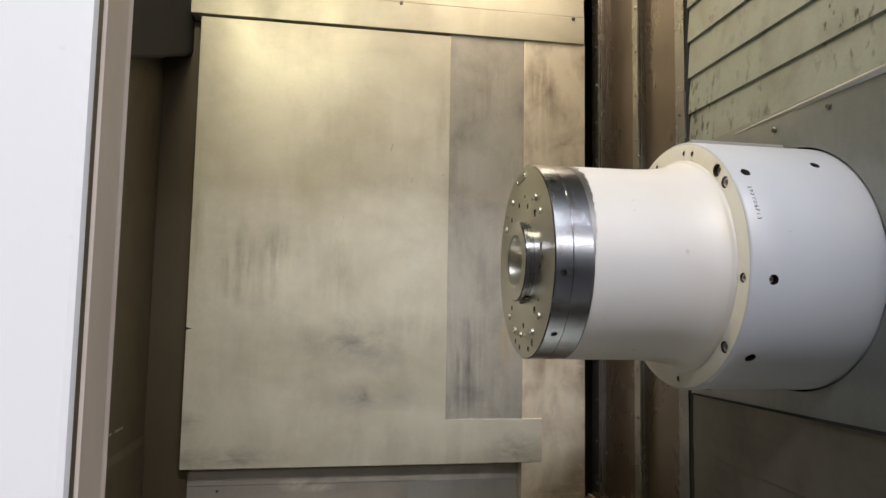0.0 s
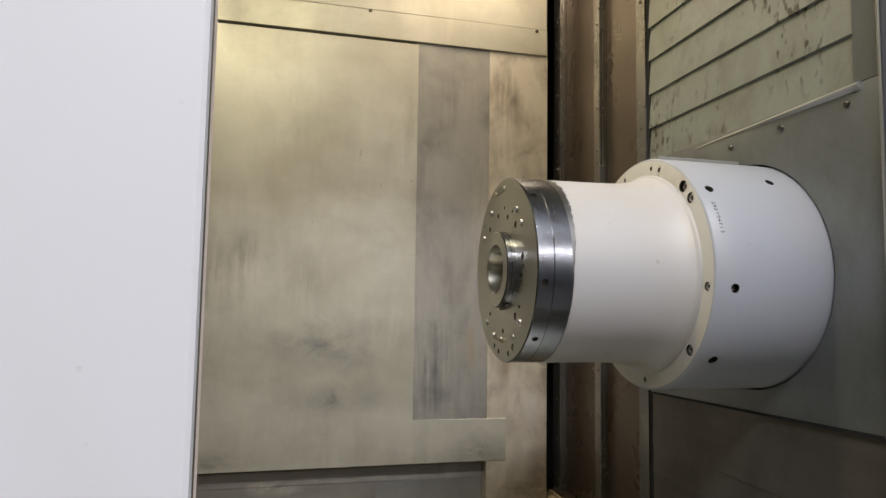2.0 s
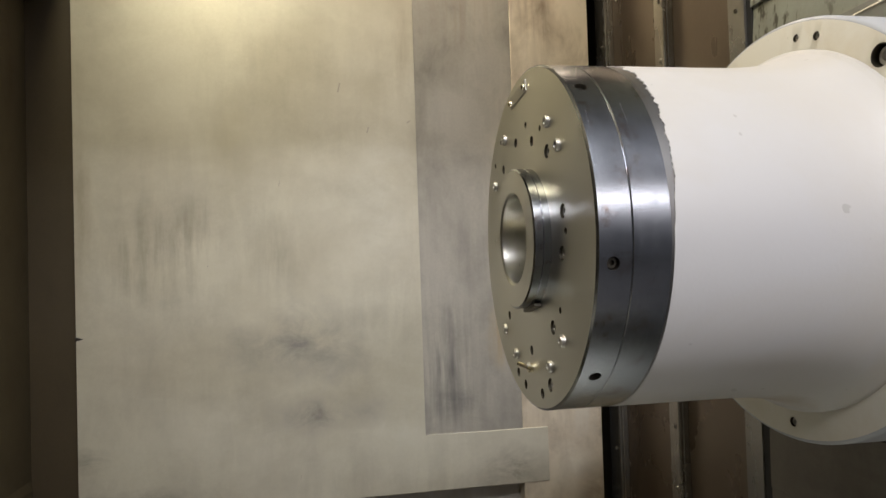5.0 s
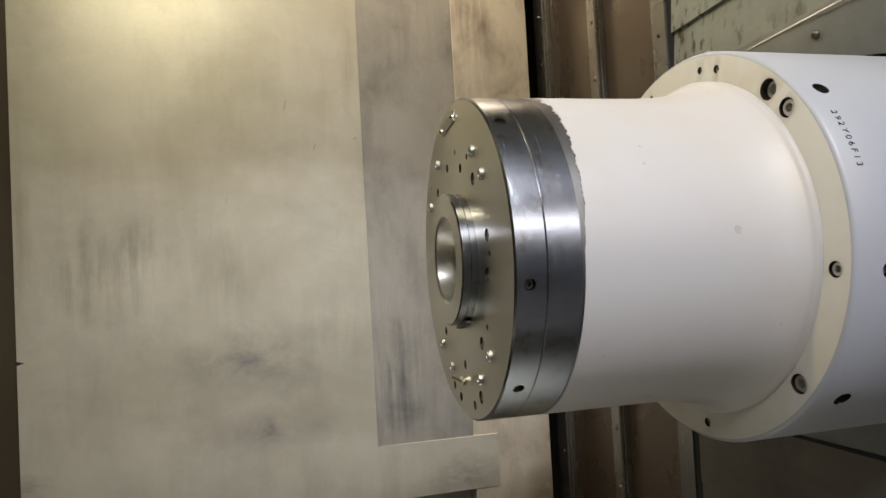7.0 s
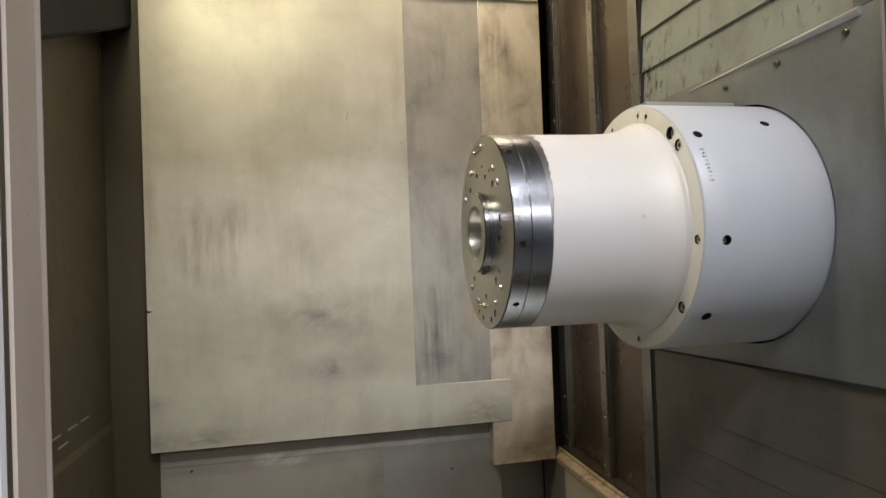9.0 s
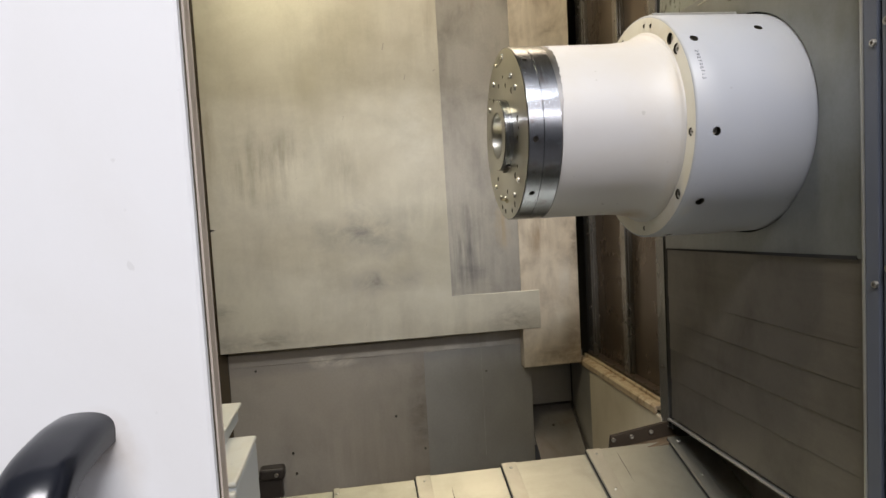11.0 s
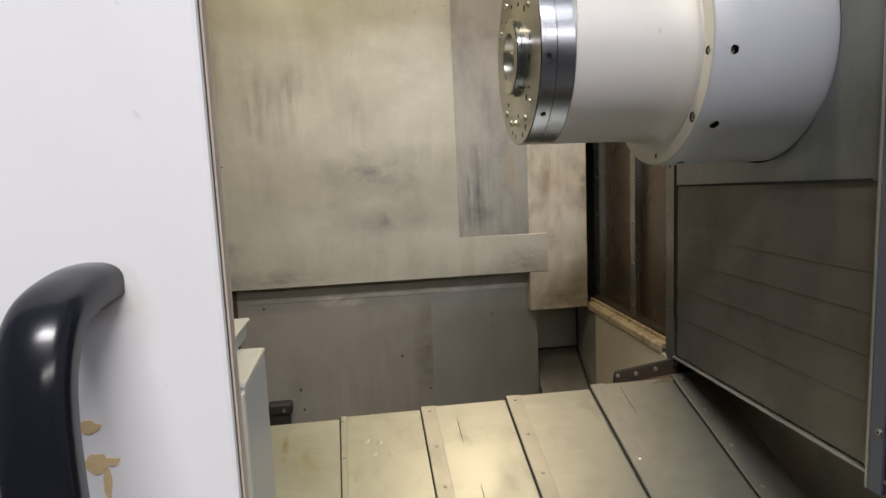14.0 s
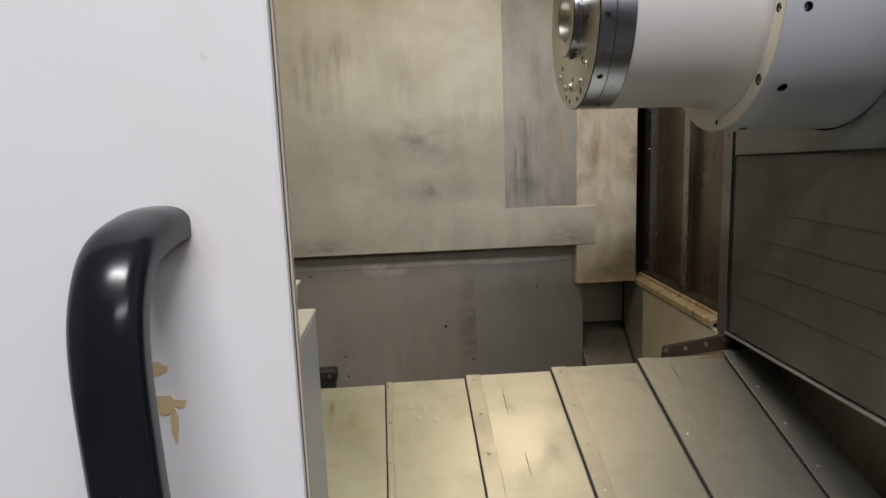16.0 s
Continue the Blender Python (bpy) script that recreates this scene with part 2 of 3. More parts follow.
COVER_EDGE = sheet("cover_edge_steel", (0.52, 0.515, 0.45), (0.36, 0.33, 0.25), 0.85, 0.36, streak=(40, 4, 40), stain=0.5, blotch=6.0, relief=0.012, grain=0.02)
STRIP = sheet("rail_strip", (0.29, 0.275, 0.255), (0.13, 0.115, 0.095), 0.8, 0.24, stain=0.6)
TRIM = sheet("trim_steel", (0.43, 0.425, 0.40), (0.2, 0.17, 0.13), 0.6, 0.35, stain=0.5)
LEDGE = sheet("rusty_ledge", (0.60, 0.50, 0.35), (0.20, 0.085, 0.025), 0.1, 0.6, streak=(24, 14, 24), stain=1.0, blotch=14.0, spots=0.8, warm=(0.52, 0.43, 0.30))
GUSSET = sheet("gusset_sheet", (0.76, 0.69, 0.55), (0.48, 0.41, 0.30), 0.1, 0.5, stain=0.5)
DARK = plain("dark_steel", (0.035, 0.029, 0.025), 0.5, 0.2)
BROWNED = plain("browned_steel", (0.062, 0.046, 0.033), 0.45, 0.4)
FOOT = sheet("rusty_foot", (0.22, 0.16, 0.10), (0.10, 0.06, 0.03), 0.3, 0.5, stain=0.8, blotch=12.0)
LOWER_GREY = sheet("lower_sheet_grey", (0.405, 0.396, 0.37), (0.25, 0.24, 0.215), 0.4, 0.38, stain=0.5, blotch=3.0, warm=(0.31, 0.30, 0.27))
CHUTE = sheet("chute_sheet", (0.19, 0.185, 0.18), (0.12, 0.095, 0.07), 0.5, 0.30, stain=0.8, blotch=6.0, patches=((0.72, 0.70, 0.06, 0.06, 0.9, (0.14, 0.10, 0.065), False),))
BLACK = plain("black_void", (0.012, 0.012, 0.013), 0.8)
HOOD = plain("hood_black", (0.008, 0.008, 0.008), 0.95)
WHITE = paint("door_paint", (0.70, 0.70, 0.715), (0.56, 0.53, 0.49), 0.42, 0.25, 3.0, spots=(((-0.168, 0.25, 1.350), (0.042, 0.3, 0.040), 0.8, (0.34, 0.26, 0.19)), ((-0.150, 0.25, 1.335), (0.022, 0.3, 0.06), 0.3, (0.45, 0.39, 0.33))))
DOOR_EDGE = paint("door_edge_paint", (0.60, 0.52, 0.45), (0.36, 0.29, 0.23), 0.5, 0.4, 8.0)
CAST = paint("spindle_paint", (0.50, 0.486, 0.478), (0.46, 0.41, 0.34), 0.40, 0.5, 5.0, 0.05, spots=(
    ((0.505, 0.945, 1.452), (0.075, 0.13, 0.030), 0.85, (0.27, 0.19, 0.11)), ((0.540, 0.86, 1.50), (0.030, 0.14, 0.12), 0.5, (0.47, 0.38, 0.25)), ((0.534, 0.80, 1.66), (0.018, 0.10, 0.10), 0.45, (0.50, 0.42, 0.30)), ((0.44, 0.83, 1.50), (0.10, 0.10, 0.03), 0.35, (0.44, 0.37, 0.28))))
# neck's white paint, darkened and cooled: the drum's dimmer light is in its colour
DRUM_SHADED = paint("drum_paint_shaded", (0.365, 0.378, 0.412), (0.42, 0.40, 0.37), 0.38, 0.35, 5.0, 0.05, spots=(
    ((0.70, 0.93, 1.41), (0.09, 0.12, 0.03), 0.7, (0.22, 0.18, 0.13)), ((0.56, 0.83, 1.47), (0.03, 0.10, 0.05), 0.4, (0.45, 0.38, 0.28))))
COLUMN = paint("column_paint", (0.105, 0.118, 0.155), (0.07, 0.075, 0.09), 0.4, 0.4, 5.0)
# oil-stained cream, base raised to paint light onto the left-facing flange
CREAM_LIT = paint("oil_stained_lit_paint", (0.68, 0.65, 0.575), (0.54, 0.45, 0.31), 0.42, 0.7, 9.0, 0.05)
BOXGREY = paint("box_paint", (0.50, 0.53, 0.54), (0.4, 0.38, 0.33), 0.45, 0.3)
BOXCREAM = paint("box_top_paint", (0.58, 0.58, 0.53), (0.5, 0.45, 0.35), 0.5, 0.4, 20.0)
FACE = steel("turned_face", (0.58, 0.565, 0.515), 0.30, 0.8, turn=0.25)
RIM = steel("ground_rim", (0.35, 0.365, 0.395), 0.24, 0.35, 0.18, 0.7)
WORN = steel("worn_rim", (0.22, 0.215, 0.21), 0.42, 0.0, 0.3, 0.7)
BOLT = steel("bolt_steel", (0.50, 0.48, 0.44), 0.42)
PLUG = steel("dull_screw_steel", (0.66, 0.64, 0.60), 0.5)
BOLT_DARK = steel("oiled_bolt_and_hole_shade", (0.16, 0.145, 0.12), 0.4)
BRIGHT = steel("bore_steel", (0.56, 0.55, 0.51), 0.3)
BRASS = steel("brass_tip", (0.75, 0.68, 0.5), 0.25)
PLASTIC, _t, _b = material("black_plastic")
_b.inputs["Base Color"].default_value, _b.inputs["Roughness"].default_value = (0.008, 0.009, 0.013, 1), 0.2
_b.inputs["Specular IOR Level"].default_value = 0.4
bump(_t, _b, noise_node(_t, texcoord(_t, (1, 1, 1)), 220, 3, 0.6), 0.05, 0.001)
GLUE = paint("dried_glue", (0.58, 0.44, 0.25), (0.42, 0.28, 0.13), 0.6, 0.5, 60.0)
INK = plain("stamp_ink", (0.03, 0.03, 0.035), 0.7)
CONCRETE = paint("hall_floor", (0.075, 0.072, 0.07), (0.05, 0.05, 0.047), 0.6, 0.5, 1.5)
HALLWALL = paint("hall_wall", (0.33, 0.345, 0.37), (0.25, 0.25, 0.25), 0.8, 0.3, 1.0)
INNER = sheet("inner_sheet", (0.30, 0.28, 0.23), (0.14, 0.12, 0.09), 0.3, 0.5, stain=0.5)


# ---- mesh helpers ----
def link(name, bm, mat, parent=None, label="", smooth=False):
    me = bpy.data.meshes.new(name)
    bmesh.ops.recalc_face_normals(bm, faces=bm.faces)
    bm.to_mesh(me)
    bm.free()
    me.materials.append(mat)
    if smooth:
        me.shade_smooth()
        me.set_sharp_from_angle(angle=radians(35))
    ob = new(name, me)
    if parent:
        ob.parent = parent
    return tagged(ob, label)


part = link


def empty(name, label, category, kind="", group=""):
    return tagged(new(name), label, category, group, kind)


def box(x0, x1, y0, y1, z0, z1, bevel=0.0, segs=2, bm=None):
    bm = bm or bmesh.new()
    r = bmesh.ops.create_cube(bm, size=1.0)
    vs = r["verts"]
    bmesh.ops.scale(bm, vec=(x1 - x0, y1 - y0, z1 - z0), verts=vs)
    bmesh.ops.translate(bm, vec=((x0 + x1) / 2, (y0 + y1) / 2, (z0 + z1) / 2), verts=vs)
    if bevel:
        es = list({e for v in vs for e in v.link_edges})
        bmesh.ops.bevel(bm, geom=es, offset=bevel, segments=segs, affect="EDGES", profile=0.5)
    return bm


def prism(points, axis, a, b, bevel=0.0):
    """A flat outline pushed along an axis from a to b; points are the other two coordinates in order."""
    bm = bmesh.new()
    def put(p, v):
        q = list(p)
        q.insert("xyz".index(axis), v)
        return bm.verts.new(q)
    lo, hi = [put(p, a) for p in points], [put(p, b) for p in points]
    bm.faces.new(lo)
    bm.faces.new(hi[::-1])
    for i in range(len(points)):
        k = (i + 1) % len(points)
        bm.faces.new((lo[i], lo[k], hi[k], hi[i]))
    if bevel:
        bmesh.ops.bevel(bm, geom=list(bm.edges), offset=bevel, segments=2, affect="EDGES", profile=0.5)
    return bm


AY, AZ = 0.9637, 1.6107  # the spindle's axis, along x


def lathe(profile, segs=128, wobble=None):
    """Turns (x, r) round the spindle's axis; a closed outline gives a solid."""
    bm = bmesh.new()
    rings = []
    for x, r in profile:
        ring = []
        for i in range(segs):
            a = 2 * math.pi * i / segs
            dx = wobble(a, x) if wobble else 0
            ring.append(bm.verts.new((x + dx, AY + r * math.cos(a), AZ + r * math.sin(a))))
        rings.append(ring)
    for k in range(len(rings)):
        p, q = rings[k], rings[(k + 1) % len(rings)]
        for i in range(segs):
            j = (i + 1) % segs
            bm.faces.new((p[i], p[j], q[j], q[i]))
    return bm


def rod(bm, p, q, r, segs=20, r2=None):
    """A capped cylinder from p to q."""
    p, q = Vector(p), Vector(q)
    m = Matrix.Translation((p + q) / 2) @ (q - p).to_track_quat("Z", "Y").to_matrix().to_4x4()
    bmesh.ops.create_cone(bm, cap_ends=True, segments=segs, radius1=r, radius2=r if r2 is None else r2, depth=(q - p).length, matrix=m)
    return bm


def polar(x, r, deg):
    a = radians(deg)
    return Vector((x, AY + r * math.cos(a), AZ + r * math.sin(a)))


def cut(ob, cutters):
    """Takes the joined cutters out of ob's mesh for good."""
    me = bpy.data.meshes.new("cutter")
    bmesh.ops.recalc_face_normals(cutters, faces=cutters.faces)
    cutters.to_mesh(me)
    cutters.free()
    tool = new("cutter", me)
    mod = ob.modifiers.new("cut", "BOOLEAN")
    mod.operation, mod.object, mod.solver = "DIFFERENCE", tool, "EXACT"
    mod.use_self = True
    bpy.context.view_layer.update()
    dg = bpy.context.evaluated_depsgraph_get()
    done = bpy.data.meshes.new_from_object(ob.evaluated_get(dg))
    ob.modifiers.clear()
    ob.data = done
    bpy.data.objects.remove(tool)
    bpy.data.meshes.remove(me)
    done.shade_smooth()
    done.set_sharp_from_angle(angle=radians(35))


SCREWS = {}


def screw(name, at, normal, r, mat, parent, head=0.5, socket=True):
    """A round screw head with a hex socket, standing on a surface; alike ones share a mesh."""
    key = (name, round(r, 4), mat.name, head, socket)
    if key not in SCREWS:
        bm = bmesh.new()
        prof = [(r, 0), (r, head * r * 0.6), (r * 0.85, head * r)]
        prof += [(r * 0.5, head * r), (r * 0.42, head * r * 0.2)] if socket else [(r * 0.45, head * r * 1.35)]
        rings = [[bm.verts.new((rr * math.cos(2 * math.pi * i / 12), rr * math.sin(2 * math.pi * i / 12), h)) for i in range(12)] for rr, h in prof]
        for p, q in zip(rings, rings[1:]):
            for i in range(12):
                bm.faces.new((p[i], p[(i + 1) % 12], q[(i + 1) % 12], q[i]))
        bm.faces.new(rings[-1])
        bm.faces.new(rings[0][::-1])
        me = bpy.data.meshes.new(name)
        bm.to_mesh(me)
        bm.free()
        me.materials.append(mat)
        me.shade_smooth()
        me.set_sharp_from_angle(angle=radians(40))
        SCREWS[key] = me
    ob = new(name, SCREWS[key])
    ob.matrix_world = Matrix.Translation(at) @ Vector(normal).to_track_quat("Z", "Y").to_matrix().to_4x4()
    ob.parent = parent
    return ob


# ---- enclosure: walls, floor, ceiling ----
YB = 1.86  # the back plates' face
wall_back = link("wall_back", prism([(-0.58, 0.2), (0.575, 0.2), (0.575, 0.96), (0.745, 0.96), (0.745, 3.02), (-0.58, 3.02)], "y", YB + 0.075, YB + 0.115), LOWER)
tagged(wall_back, "stained grey sheet-metal back wall of the machine enclosure", "wall", kind="structure")
wall_left = link("wall_left", box(-0.60, -0.552, 0.29, YB + 0.115, 0.2, 3.02), SIDE_DIM)
tagged(wall_left, "brownish sheet-metal side wall with small slots, dim light in its colour", "wall", kind="structure")
wall_right = link("wall_right", box(0.772, 0.80, 0.26, 1.335, 0.936, 3.02), RIGHT)
tagged(wall_right, "grey sheet-metal wall behind the vertical way covers", "wall", kind="structure")
wall_rail = link("wall_rail", box(0.815, 0.85, 1.335, 1.962, 0.9, 3.02), RAILWALL)
tagged(wall_rail, "brownish sheet-metal wall behind two vertical riveted rails", "wall", kind="structure")
ceiling = link("ceiling", box(-0.60, 0.86, 0.26, 2.3, 3.02, 3.06), INNER)
tagged(ceiling, "dull sheet-metal roof of the machine enclosure", "ceiling", kind="structure")
floor = link("floor", box(-0.60, 0.86, 0.26, 2.3, 0.16, 0.2), LOWER)
tagged(floor, "dark sheet-metal chip tray under the way covers", "floor", kind="structure")
wall_front = link("wall_front", box(0.80, 2.2, 0.24, 0.29, 0.0, 3.06), WHITE)
tagged(wall_front, "plain painted machine front beside the door opening", "wall", kind="structure")
# never in view; added to keep light off the hall floor from bouncing in
sill = link("wall_sill_blocker", box(-0.602, 0.80, 0.262, 0.30, 0.0, 0.93), INNER)
tagged(sill, "unseen plain machine front below the door opening, added to block light", "wall", kind="structure")
header = link("wall_header", box(-2.2, 0.80, 0.34, 0.38, 2.75, 3.06), WHITE)
tagged(header, "plain painted machine front above the door opening", "wall", kind="structure")
wall_front_far = link("wall_front_far", box(-3.9, -0.602, 0.34, 0.38, 0.0, 2.75), WHITE)
tagged(wall_front_far, "plain painted machine front behind the sliding door", "wall", kind="structure")

# hall behind the camera, closed and plain
hall_floor = link("hall_floor", box(-3.9, 3.9, -6.0, 0.24, -0.1, 0.0), CONCRETE)
tagged(hall_floor, "plain grey concrete floor of the hall", "floor", kind="structure")
for nm, b in (("wall_hall_west", (-4.0, -3.9, -6.0, 0.35, -0.1, 4.5)), ("wall_hall_east", (3.9, 4.0, -6.0, 0.35, -0.1, 4.5)),
              ("wall_hall_south", (-4.0, 4.0, -6.1, -6.0, -0.1, 4.5)), ("wall_hall_north", (-3.9, 3.9, 0.28, 0.34, 3.06, 4.5)),
              ("wall_hall_side", (2.2, 3.9, 0.24, 0.33, 0.0, 3.06)), ("ceiling_hall", (-4.0, 4.0, -6.1, 0.4, 4.5, 4.6))):
    tagged(link(nm, box(*b), HALLWALL), "plain painted wall of the workshop hall", "wall", kind="structure")

recess = link("wall_recess", box(0.70, 1.4, 2.55, 2.6, 0.2, 3.06), SIDE_DIM)
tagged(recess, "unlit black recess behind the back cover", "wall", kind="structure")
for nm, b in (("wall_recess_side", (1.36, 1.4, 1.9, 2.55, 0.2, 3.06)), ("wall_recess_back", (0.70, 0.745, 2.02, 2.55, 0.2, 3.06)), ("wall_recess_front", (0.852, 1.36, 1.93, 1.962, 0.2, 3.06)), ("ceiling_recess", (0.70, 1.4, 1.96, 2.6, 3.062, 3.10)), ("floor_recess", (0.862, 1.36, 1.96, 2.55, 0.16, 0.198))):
    tagged(link(nm, box(*b), SIDE_DIM), "unlit black recess behind the back cover", "wall", kind="structure")

# back plates, each a bent sheet on the wall
back = empty("back_cover", "large stained stainless back cover built of overlapping plates", "cover panel")
L_OUT = [(-0.441, 1.061), (0.603, 1.061), (0.603, 1.19), (0.304, 1.19), (0.304, 2.366), (-0.441, 2.366)]
part("main_plate", prism(L_OUT, "y", YB, YB + 0.03, 0.0015), PANEL, back, "broad L-shaped plate, yellowish grey with streaks")
part("inset_plate", box(0.300, 0.541, YB + 0.004, YB + 0.034, 1.18, 2.372, 0.001), PANEL_DARK, back, "darker grey inset plate")
part("side_plate", box(0.5412, 0.742, YB + 0.0032, YB + 0.05, 0.928, 2.376, 0.0015), PANEL_EDGE, back, "brown-stained narrow plate")
part("top_bar", box(-0.47, 0.737, YB - 0.006, YB + 0.05, 2.372, 2.459, 0.0015), PANEL, back, "horizontal bar with two screws")
part("upper_plate", box(-0.47, 0.737, YB - 0.003, YB + 0.05, 2.461, 3.0, 0.0015), PANEL, back)
for x, z in ((0.146, 2.455), (0.700, 2.452)):
    screw("screw", (x, YB - 0.006, z), (0, -1, 0), 0.006, BOLT_DARK, back)
notch = part("edge_notch", prism([(-0.4425, 1.447), (-0.4425, 1.457), (-0.425, 1.4525)], "y", YB - 0.0012, YB + 0.002), DARK, back, "small dark nick in the plate edge")

# lower wall: a sheet under the back cover, and the pocket beside it
lower = empty("splash_panel", "dull grey lower sheet panel with small screws", "panel")
part("sheet", box(-0.549, 0.577, YB + 0.055, YB + 0.073, 0.25, 1.2, 0.0005), LOWER, lower)
part("right_sheet", box(0.205, 0.5768, YB + 0.0536, YB + 0.0548, 0.25, 0.9992, 0.0004), LOWER_GREY, lower, "paler blue-grey sheet")
# strip added over the back wall; the corner's shade is in its colour
part("corner_shade_strip", box(-0.5515, -0.43, YB + 0.0460, YB + 0.0548, 0.25, 3.0, 0.0005), CORNER_SHADE, lower, "added corner strip, shade in its dark brown")
part("hem", box(-0.428, 0.577, YB + 0.0528, YB + 0.056, 1.0, 1.062, 0.002), LOWER, lower)
for x, z in ((-0.347, 0.985), (0.418, 0.915), (0.10, 0.79), (-0.247, 0.70), (0.193, 0.668), (-0.24, 0.63)):
    screw("screw", (x, YB + 0.055, z), (0, -1, 0), 0.004, BOLT_DARK, lower, 0.8)
part("fold", box(0.402, 0.4045, YB + 0.0535, YB + 0.056, 0.62, 1.0, 0.001), LOWER, lower)
pocket = empty("chip_pocket", "grey sheet-metal pocket with a sloping oily chute", "chute")
part("back_sheet", box(0.56, 0.768, 2.003, 2.014, 0.60, 0.975, 0.001), LOWER_GREY, pocket, "blue-grey back sheet")
part("top_sheet", box(0.576, 0.768, 1.976, 2.002, 0.962, 0.970), DARK, pocket)
part("chute", prism([(2.002, 0.746), (2.002, 0.736), (1.80, 0.563), (1.80, 0.573)], "x", 0.578, 0.7495, 0.001), CHUTE, pocket, "sloping chute stained with oil")
part("seam", prism([(2.002, 0.752), (2.002, 0.744), (1.80, 0.571), (1.80, 0.579)], "x", 0.742, 0.7495), DARK, pocket, "black seam")
part("back_seam", box(0.60, 0.742, 1.999, 2.003, 0.745, 0.7525, 0.001), DARK, pocket, "black seam")
part("side_sheet", box(0.572, 0.577, 1.80, 1.912, 0.40, 0.575), LOWER_GREY, pocket)
screw("screw", (0.655, 1.9365, 0.693), (0, -0.65, 0.76), 0.004, BOLT_DARK, pocket)

# left side: dark hood overhead, slots in the wall, sloping guard below
hood = part("overhead_hood", prism([(1.1, 1.93), (YB + 0.07, 2.27), (YB + 0.07, 3.0), (1.1, 3.0)], "x", -0.55, -0.47, 0.01), HOOD)
tagged(hood, "black sloping hood above the side wall", "hood")
# added bright screw stands in for a small glint on the hood
screw("screw", (-0.47, YB - 0.02, 2.41), (1, -0.6, 0), 0.006, BOLT, hood)
for i, (y, z) in enumerate(((1.42, 1.208), (1.52, 1.207), (1.62, 1.206), (1.70, 1.206), (1.46, 1.235), (1.56, 1.18))):
    o = part("slot", box(-0.553, -0.5505, y - 0.028, y + 0.028, z - 0.0025, z + 0.0025, 0.0008), TRIM, wall_left, "thin bright slot edge")
guard = part("chip_guard", prism([(-0.5515, 1.15), (-0.546, 1.13), (-0.542, 0.7), (-0.542, 0.25), (-0.5515, 0.25)], "y", 0.35, YB + 0.04, 0.002), SIDE_DIM)
tagged(guard, "dim sheet-metal chip guard along the side wall", "guard")

# rails on the far right wall
rail_names = ((1.595, 1.648), (1.872, 1.95))
for y0, y1 in rail_names:
    rail = empty("vertical_rail", "upright riveted steel strip on the brown wall", "rail", group="wall rails")
    part("strip", box(0.800, 0.816, y0, y1, 0.945, 3.0, 0.003), STRIP, rail)
    part("flange", box(0.792, 0.801, y0, y0 + 0.012, 0.945, 3.0, 0.003), STRIP, rail, "rounded edge")
    z = 0.98
    while z < 2.9:
        screw("rivet", (0.800, (y0 + y1) / 2, z), (-1, 0, 0), 0.0055, STRIP, rail, 0.7, False)
        z += 0.128
post = empty("corner_post", "grey steel corner post between two wall planes", "post")
part("angle", prism([(0.752, 1.285), (0.752, 1.325), (0.82, 1.345), (0.82, 1.335), (0.766, 1.315), (0.766, 1.285)], "z", 0.9, 3.0), STRIP, post)
# added black strip; stands for the shade between post and slats
part("gap_shade", box(0.756, 0.772, 1.272, 1.286, 0.9, 3.0), BLACK, post, "black strip painting the shade in the gap")
for z in (1.05, 1.4, 1.98, 2.3):
    screw("screw", (0.752, 1.305, z), (-1, 0, 0), 0.004, BOLT_DARK, post)

# rusty ledge and gusset under the rail wall
ledge = empty("rusty_ledge", "cream painted ledge with rust along its edge", "ledge")
part("top", box(0.748, 0.815, 1.345, YB + 0.06, 0.925, 0.938, 0.003), LEDGE, ledge)
part("lip", box(0.745, 0.753, 1.345, YB + 0.06, 0.915, 0.935, 0.0025), LEDGE, ledge)
part("rear_lip", box(0.771, 0.781, 1.345, YB + 0.06, 0.9385, 0.947, 0.002), LEDGE, ledge)
part("channel", box(0.785, 0.815, 1.345, YB + 0.06, 0.938, 0.952, 0.002), RAILWALL, ledge)
part("gusset", prism([(1.32, 0.25), (1.813, 0.25), (1.813, 0.914), (1.32, 0.914)], "x", 0.750, 0.765), GUSSET, ledge, "dull beige side sheet")
part("rear_sheet", prism([(1.815, 0.25), (2.002, 0.25), (2.002, 0.96), (1.921, 0.96), (1.921, 0.914), (1.815, 0.914)], "x", 0.751, 0.766), LOWER_GREY, ledge, "blue-grey rear side sheet")
part("edge_seam", box(0.7475, 0.7515, 1.996, 2.002, 0.74, 0.96), DARK, ledge, "dark corner seam")
for i in range(7):
    screw("screw", (0.79, 1.42 + i * 0.07, 0.952), (0, 0, 1), 0.004, BOLT_DARK, ledge)

bracket = empty("angle_bracket", "dark steel angle bracket with three bright screws", "bracket")
part("plate", prism([(0.597, 0.858), (0.775, 0.878), (0.775, 0.916), (0.602, 0.892)], "y", 1.292, 1.302, 0.001), BROWNED, bracket)
part("foot", prism([(0.597, 0.848), (0.775, 0.868), (0.775, 0.877), (0.597, 0.857)], "y", 1.262, 1.300, 0.0015), FOOT, bracket, "rusty foot flange")
for x, z in ((0.607, 0.882), (0.655, 0.885), (0.707, 0.892)):
    screw("screw", (x, 1.292, z), (0, -1, 0), 0.0055, BOLT, bracket, 0.8)

# ---- right wall: vertical way cover, spindle plate, column ----
upper = empty("upper_way_cover", "vertical way cover of horizontal stained steel slats", "way cover")
zs = [1.893, 1.970, 2.052, 2.135, 2.216, 2.298, 2.38, 2.462, 2.544, 2.626, 2.708, 2.79, 2.872, 2.954]
